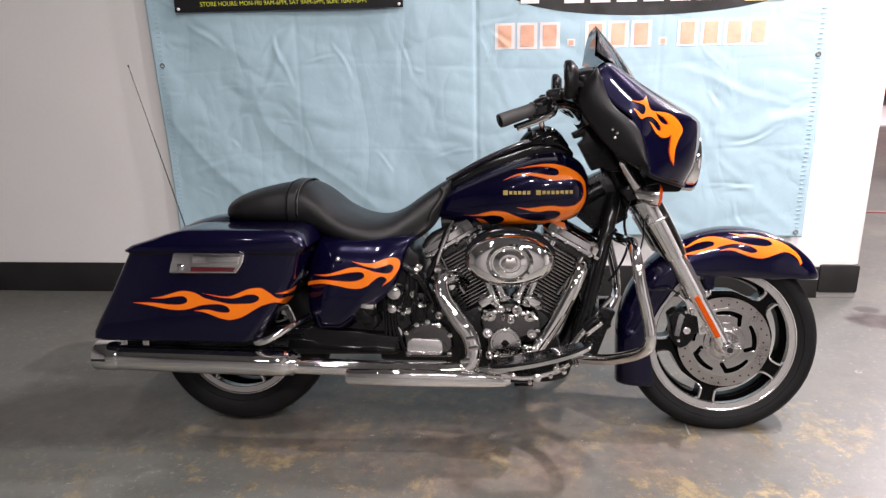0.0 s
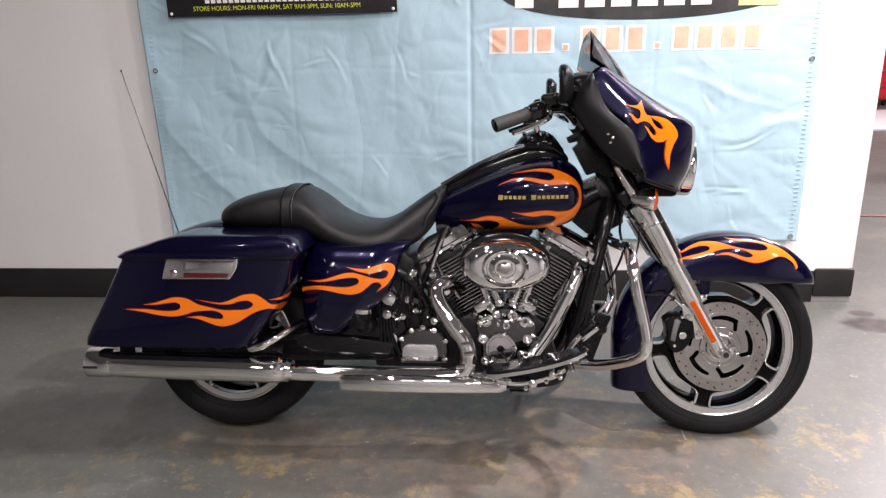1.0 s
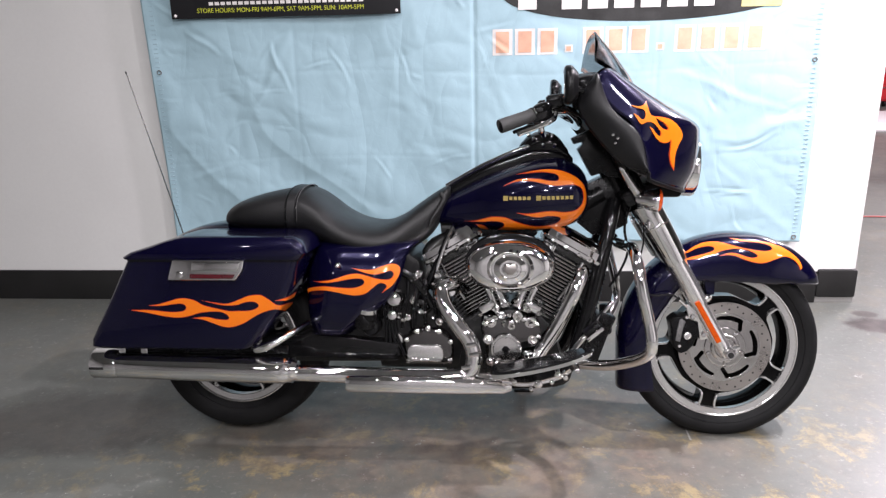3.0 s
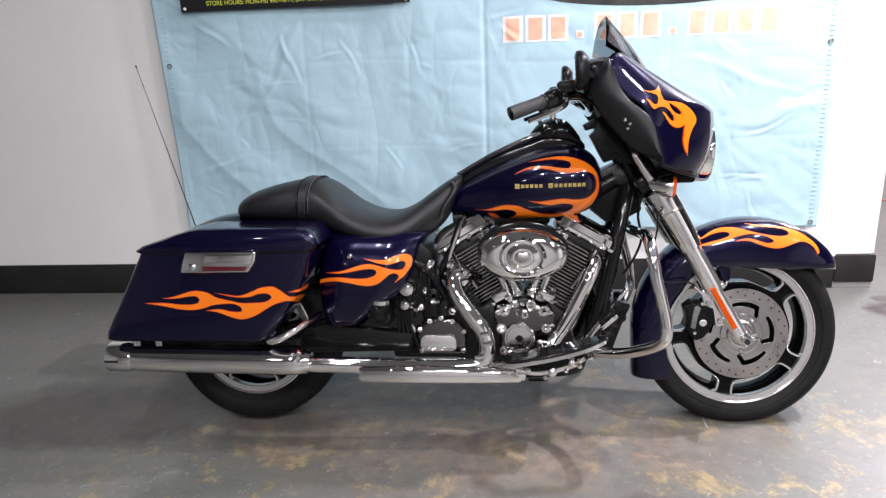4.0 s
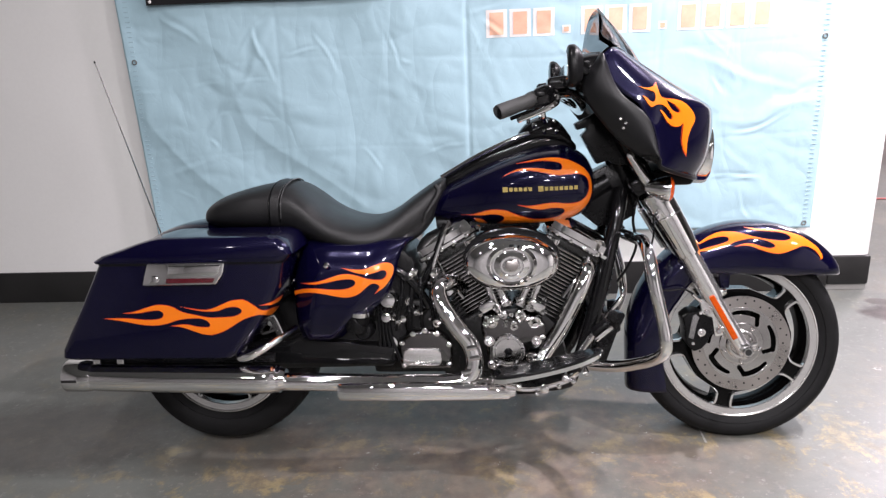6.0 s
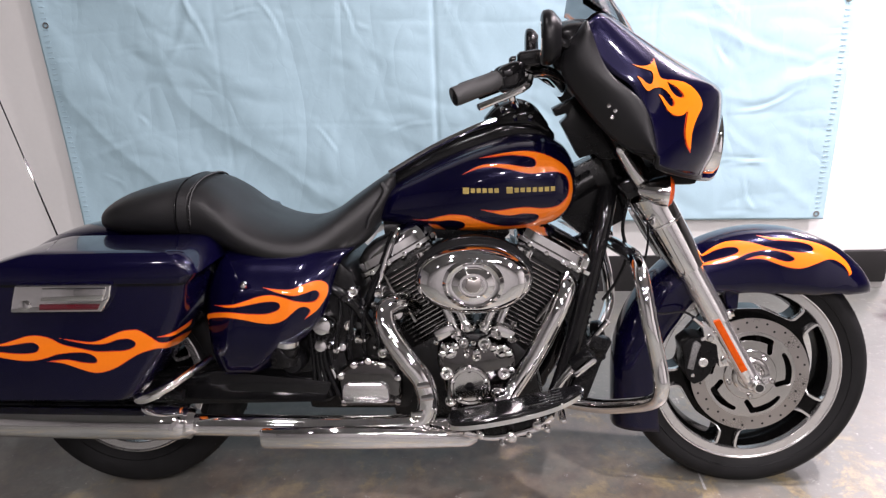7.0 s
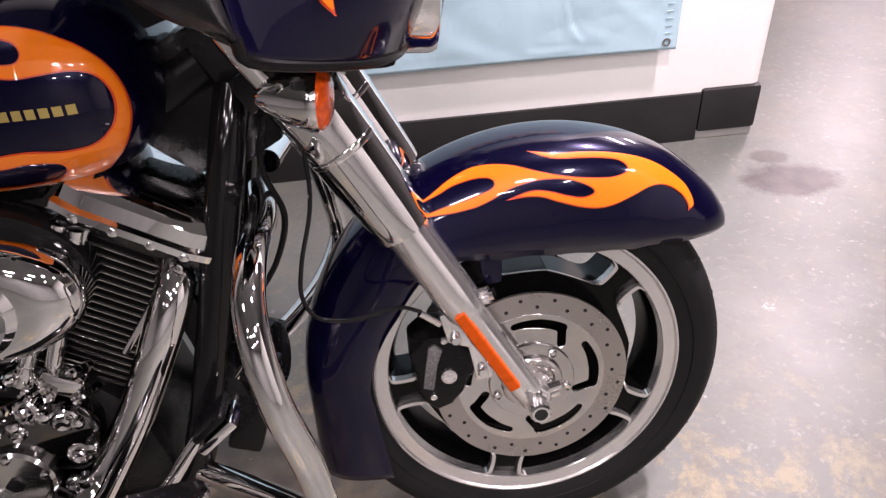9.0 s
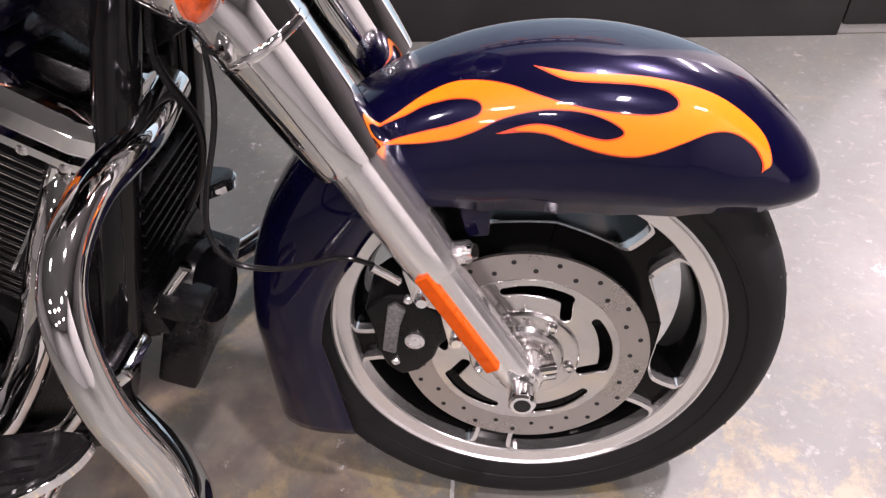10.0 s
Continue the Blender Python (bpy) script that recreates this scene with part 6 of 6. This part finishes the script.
    part("horn", lathe([(0.05, 0), (0.052, 0.02), (0.045, 0.03), (0.02, 0.032)], (1.215, -0.04, 0.39), (1, -0.2, 0.1), 24), M_SATIN, BIKE, "black round horn")
    bx = part("regulator", box((1.20, -0.02, 0.33), (0.05, 0.13, 0.15), 0.008, Matrix.Rotation(radians(20), 4, "Y")), M_SATIN, BIKE, "black finned regulator")
    part("connector", box((1.225, -0.09, 0.405), (0.05, 0.04, 0.035), 0.006, Matrix.Rotation(radians(25), 4, "Y")), M_SATIN, bx)
    # frame
    fr = part("frame", tube([(1.255, -0.05, 0.78), (1.235, -0.075, 0.70), (1.19, -0.10, 0.52), (1.14, -0.11, 0.34), (1.10, -0.115, 0.25), (1.03, -0.115, 0.205), (0.6, -0.115, 0.20)], 0.0225, 16), M_BLACK, BIKE, "gloss black tubular frame")
    part("downtube", tube([(1.255, 0.05, 0.78), (1.235, 0.075, 0.70), (1.19, 0.10, 0.52), (1.14, 0.11, 0.34), (1.10, 0.115, 0.25), (1.03, 0.115, 0.205), (0.6, 0.115, 0.20)], 0.0225, 16), M_BLACK, fr)
    part("backbone", tube([(1.22, 0, 0.80), (1.05, 0, 0.72), (0.70, 0, 0.68)], 0.04, 16), M_SATIN, fr)
    part("coil_block", prism([(0.80, 0.662), (1.00, 0.660), (1.015, 0.675), (1.00, 0.700), (0.80, 0.695)], -0.06, 0.06, 0.010), M_SATIN, fr, "black coil block under the tank")
    part("gusset", prism([(1.125, 0.715), (1.185, 0.665), (1.235, 0.665), (1.300, 0.700), (1.292, 0.80), (1.268, 0.877), (1.229, 0.857), (1.176, 0.832), (1.155, 0.800)], -0.03, 0.05, 0.006), M_SATIN, fr, "black frame gusset behind the tank")
    sd = part("side_stand", tube([(0.95, 0.13, 0.20), (0.955, 0.19, 0.15), (0.97, 0.25, 0.062)], [0.014, 0.012, 0.011], 12), M_BLACK, BIKE, "black side stand holding the motorcycle")
    part("stand_foot", box((0.972, 0.258, 0.046), (0.07, 0.035, 0.012), 0.004, Matrix.Rotation(radians(8), 4, "X")), M_BLACK, sd)


def build_exhaust():
    ex = part("exhaust", tube([(0.775, -0.11, 0.505), (0.742, -0.165, 0.530), (0.714, -0.200, 0.518), (0.725, -0.22, 0.475), (0.765, -0.232, 0.415), (0.800, -0.236, 0.365), (0.812, -0.238, 0.310), (0.795, -0.240, 0.268), (0.74, -0.245, 0.256), (0.60, -0.255, 0.258), (0.25, -0.275, 0.272)], 0.0255, 18), M_CHROME, BIKE, "chrome exhaust pipes with heat shields")
    part("front_pipe", tube([(1.120, -0.07, 0.566), (1.148, -0.115, 0.563), (1.128, -0.140, 0.512), (1.094, -0.144, 0.444), (1.056, -0.146, 0.374), (1.012, -0.155, 0.308), (0.975, -0.185, 0.270), (0.91, -0.225, 0.247), (0.80, -0.235, 0.240)], 0.0250, 18), M_CHROME, ex, "chrome front header pipe")
    part("heat_shield", loft([oval(q[0], q[1], q[2], q[3], 3.5, 24, q[4]) for q in ((0.425, 0.028, 0.222, 0.268, -0.268), (0.432, 0.031, 0.216, 0.272, -0.268), (0.62, 0.031, 0.212, 0.270, -0.262), (0.80, 0.030, 0.210, 0.262, -0.255), (0.905, 0.028, 0.212, 0.250, -0.248), (0.925, 0.02, 0.22, 0.245, -0.245))]), M_CHROME, ex, "chrome lower heat shield", angle=40)
    mf = part("muffler", lathe([(0.030, -0.318), (0.032, -0.322), (0.036, -0.318), (0.038, -0.30), (0.0425, -0.24), (0.0435, 0.0), (0.0430, 0.22), (0.0415, 0.262), (0.034, 0.285), (0.028, 0.30)], (-0.022, -0.285, 0.289), (1, 0, -0.018), 40), M_CHROME, ex, "long chrome muffler")
    tip = lathe([(0.045, -0.340), (0.047, -0.336), (0.046, -0.28), (0.043, -0.262), (0.038, -0.262), (0.036, -0.335)], (-0.022, -0.285, 0.291), (1, 0, -0.018), 40, ends=False)
    part("muffler_tip", tip, M_CHROME, mf, "slash-cut chrome tip")
    part("muffler_mouth", lathe([(0.0001, -0.30), (0.036, -0.30)], (-0.022, -0.285, 0.291), (1, 0, -0.018), 32, ends=False), M_HOLE, mf)
    part("tip_slot", box((-0.338, -0.3265, 0.294), (0.046, 0.012, 0.009), 0.003), M_HOLE, mf, "dark slot in the tip")
    cl = part("clamp", tube([(0.225, -0.282, 0.284), (0.262, -0.281, 0.283)], 0.040, 28), M_CHROME, ex, "chrome exhaust clamp")
    for k in range(3):
        part("bolt", tube([(0.235 + 0.008 * k, -0.324, 0.29 + 0.009 * k), (0.236 + 0.008 * k, -0.338, 0.292 + 0.009 * k)], 0.006, 10), M_CHROME, cl)
    for x in (-0.27, -0.20):
        part("hanger", box((x, -0.285, 0.343), (0.022, 0.02, 0.026), 0.004), M_CHROME, mf)
    for x, z in ((0.79, 0.29), (0.815, 0.33), (0.807, 0.36)):
        part("shield_clamp", tube([(x - 0.014, -0.262, z), (x + 0.014, -0.266, z + 0.006)], 0.007, 10), M_CHROME, ex)


def build_guard():
    bar = [(1.262, -0.05, 0.645), (1.276, -0.149, 0.648), (1.277, -0.259, 0.655), (1.280, -0.328, 0.622), (1.292, -0.351, 0.543), (1.313, -0.348, 0.456), (1.321, -0.352, 0.400), (1.315, -0.332, 0.360), (1.279, -0.266, 0.318), (1.210, -0.188, 0.281), (1.108, -0.105, 0.263)]
    g = part("engine_guard", tube(bar, 0.0170, 18, 8), M_CHROME, BIKE, "chrome engine guard bar")
    part("far_bar", tube([(x, -y, z) for x, y, z in bar], 0.0170, 18, 8), M_CHROME, g)
    # footboard
    def board(s):
        out = [(0.862, 0.228), (0.864, 0.276), (0.89, 0.298), (1.00, 0.306), (1.09, 0.302), (1.142, 0.284), (1.168, 0.258), (1.158, 0.230), (1.05, 0.214), (0.90, 0.214)]
        out = [(float(q[0]), float(q[1])) for q in catmull(out + out[:1], 5)][:-1]

        def lift(x):
            return 0.268 + 0.066 * max(0, (x - 0.86) / 0.30) ** 1.4
        rings = [[(x, s * y, lift(x) + dz) for x, y in out] for dz in (0, 0.011)]
        ft = part("footboard", loft(rings), M_CHROME, BIKE, "chrome rider footboard with black rubber pad", angle=30)
        cx, cy = 1.010, 0.258
        pad = [[((x - cx) * g + cx, s * ((y - cy) * g + cy), lift((x - cx) * g + cx) + dz) for x, y in out] for g, dz in ((0.975, 0.0105), (0.975, 0.017), (0.94, 0.020))]
        pd = part("pad", loft(pad), M_BLACK, ft, "black ribbed rubber pad", angle=30)
        for k in range(5):
            y = s * (0.228 + 0.014 * k)
            part("rib", tube([(x, y, lift(x) + 0.0205) for x in (0.90, 0.98, 1.06, 1.12)], 0.0024, 6, 3), M_SATIN, pd)
        return ft
    ft = board(-1)
    board(1)
    part("bracket", prism([(0.94, 0.235), (1.05, 0.235), (1.07, 0.295), (0.92, 0.288)], -0.26, -0.20, 0.008), M_SATIN, ft)
    for x, z, r in ((0.935, 0.262, 0.009), (1.062, 0.285, 0.010), (1.005, 0.256, 0.013), (0.985, 0.240, 0.007), (1.045, 0.262, 0.007), (1.085, 0.276, 0.008), (1.12, 0.298, 0.008)):
        part("bolt", lathe([(r, -0.04), (r, 0.008), (r * 0.8, 0.011), (r * 0.4, 0.013)], (x, -0.292, z), (0, -1, 0), 14), M_CHROME, ft)
    part("chrome_link", tube([(0.90, -0.285, 0.258), (0.97, -0.292, 0.252), (1.06, -0.288, 0.272), (1.10, -0.27, 0.290)], 0.007, 10), M_CHROME, ft)
    pl = part("brake_pedal", tube([(1.03, -0.185, 0.262), (1.09, -0.180, 0.290), (1.135, -0.172, 0.345), (1.160, -0.170, 0.375)], 0.009, 12), M_CHROME, BIKE, "chrome brake pedal with black pad")
    part("pad", box((1.171, -0.170, 0.392), (0.054, 0.052, 0.012), 0.005, Matrix.Rotation(radians(-40), 4, "Y")), M_SATIN, pl, "black rubber pad")
    part("pad_edge", box((1.181, -0.170, 0.381), (0.064, 0.060, 0.014), 0.005, Matrix.Rotation(radians(-40), 4, "Y")), M_CHROME, pl)
    part("linkage", tube([(1.197, -0.100, 0.402), (1.246, -0.100, 0.462)], 0.0075, 12), M_CHROME, BIKE, "chrome linkage rod")
    # aerial on the far rear corner
    ae = part("aerial", tube([(-0.225, 0.10, 0.635), (-0.23, 0.10, 0.66), (-0.402, 0.10, 1.216)], [0.005, 0.0024, 0.0016], 8, 2), M_DARKENED_CHROME, BIKE, "thin dark metal radio aerial")
    part("aerial_tip", lathe([(0.003, 0), (0.003, 0.006), (0.001, 0.008)], (-0.402, 0.10, 1.214), (-0.3, 0, 1), 8), M_SATIN, ae)


M_FIN = surface("head_fin", (0.06, 0.06, 0.06), 0.24, 0.9, vary=0.3, scale=30)
M_FINEDGE = surface("fin_edge", (0.50, 0.49, 0.48), 0.20, 1.0, vary=0.2, scale=30)
build_wheels()
build_fenders()
build_bag()
build_body()
build_fairing()
build_bars()
build_fork()
build_engine()
build_exhaust()
build_guard()


def settle(top, rows):
    """Moves the drawn parts to their true size and lean in the motorcycle's own frame."""
    m = Matrix([(*r[1:], r[0]) for r in rows] + [(0, 0, 0, 1)])
    for ob in [top, *top.children_recursive]:
        ob.data.transform(m)


# each row: shift, then the shares of X, Y and Z
AS_BODY = ((0.0, 1.0193, 0.0015, -0.0071), (0, 0, 1, 0), (-0.0006, -0.0026, 0.0545, 1.0092))
AS_FORK = ((-0.0088, 1.0177, 0.0040, 0.0136), (0, 0, 1, 0), (-0.0003, -0.0026, 0.0543, 1.0084))
AS_FAIRING = ((-0.0215, 1.0288, 0.0019, 0.0102), (0, 0, 1, 0), (-0.0164, -0.0030, 0.0560, 1.0299))
AS_BAG = ((-0.0095, 1.0385, 0.0078, -0.0188), (0.04, 0, 1, 0), (-0.0169, -0.0027, 0.0589, 1.0280))
AS_BARS = ((-0.0309, 1.0437, -0.0049, 0.0045), (0, 0, 0.84, 0), (-0.0311, -0.0031, 0.0489, 1.0444))
AS_EXHAUST = ((-0.0059, 1.0251, 0.0025, -0.0097), (0.02, 0, 1, 0), (-0.0061, -0.0025, 0.0560, 1.0112))
AS_CLEANER = ((-0.0121, 1.0270, 0.0025, 0.0025), (0.015, 0, 1, 0), (-0.0089, -0.0027, 0.0566, 1.0189))
AS_GUARD = ((-0.0041, 1.0167, 0.0031, 0.0061), (0, 0, 1, 0), (0.0007, -0.0026, 0.0538, 1.0054))
SETTLE = {"saddlebag": AS_BAG, "bag_guard": AS_BAG, "bag_support": AS_BAG, "handlebar": AS_BARS, "exhaust": AS_EXHAUST, "muffler_bracket": AS_EXHAUST,
          "air_cleaner": AS_CLEANER, "engine_guard": AS_GUARD, "footboard": AS_GUARD, "brake_pedal": AS_GUARD, "linkage": AS_GUARD, "fairing": AS_FAIRING, "mirror": AS_FAIRING,
          "front_fender": AS_FORK, "fork": AS_FORK, "brake_caliper": AS_FORK, "brake_hose": AS_FORK, "control_cable": AS_FORK, "turn_signal": AS_FORK, "fairing_stay": AS_FORK, "steering_head": AS_FORK}
for ob in list(BIKE.children):
    kind = ob.name.split(".")[0]
    if kind not in ("front_wheel", "rear_wheel"):
        settle(ob, SETTLE.get(kind, AS_BODY))
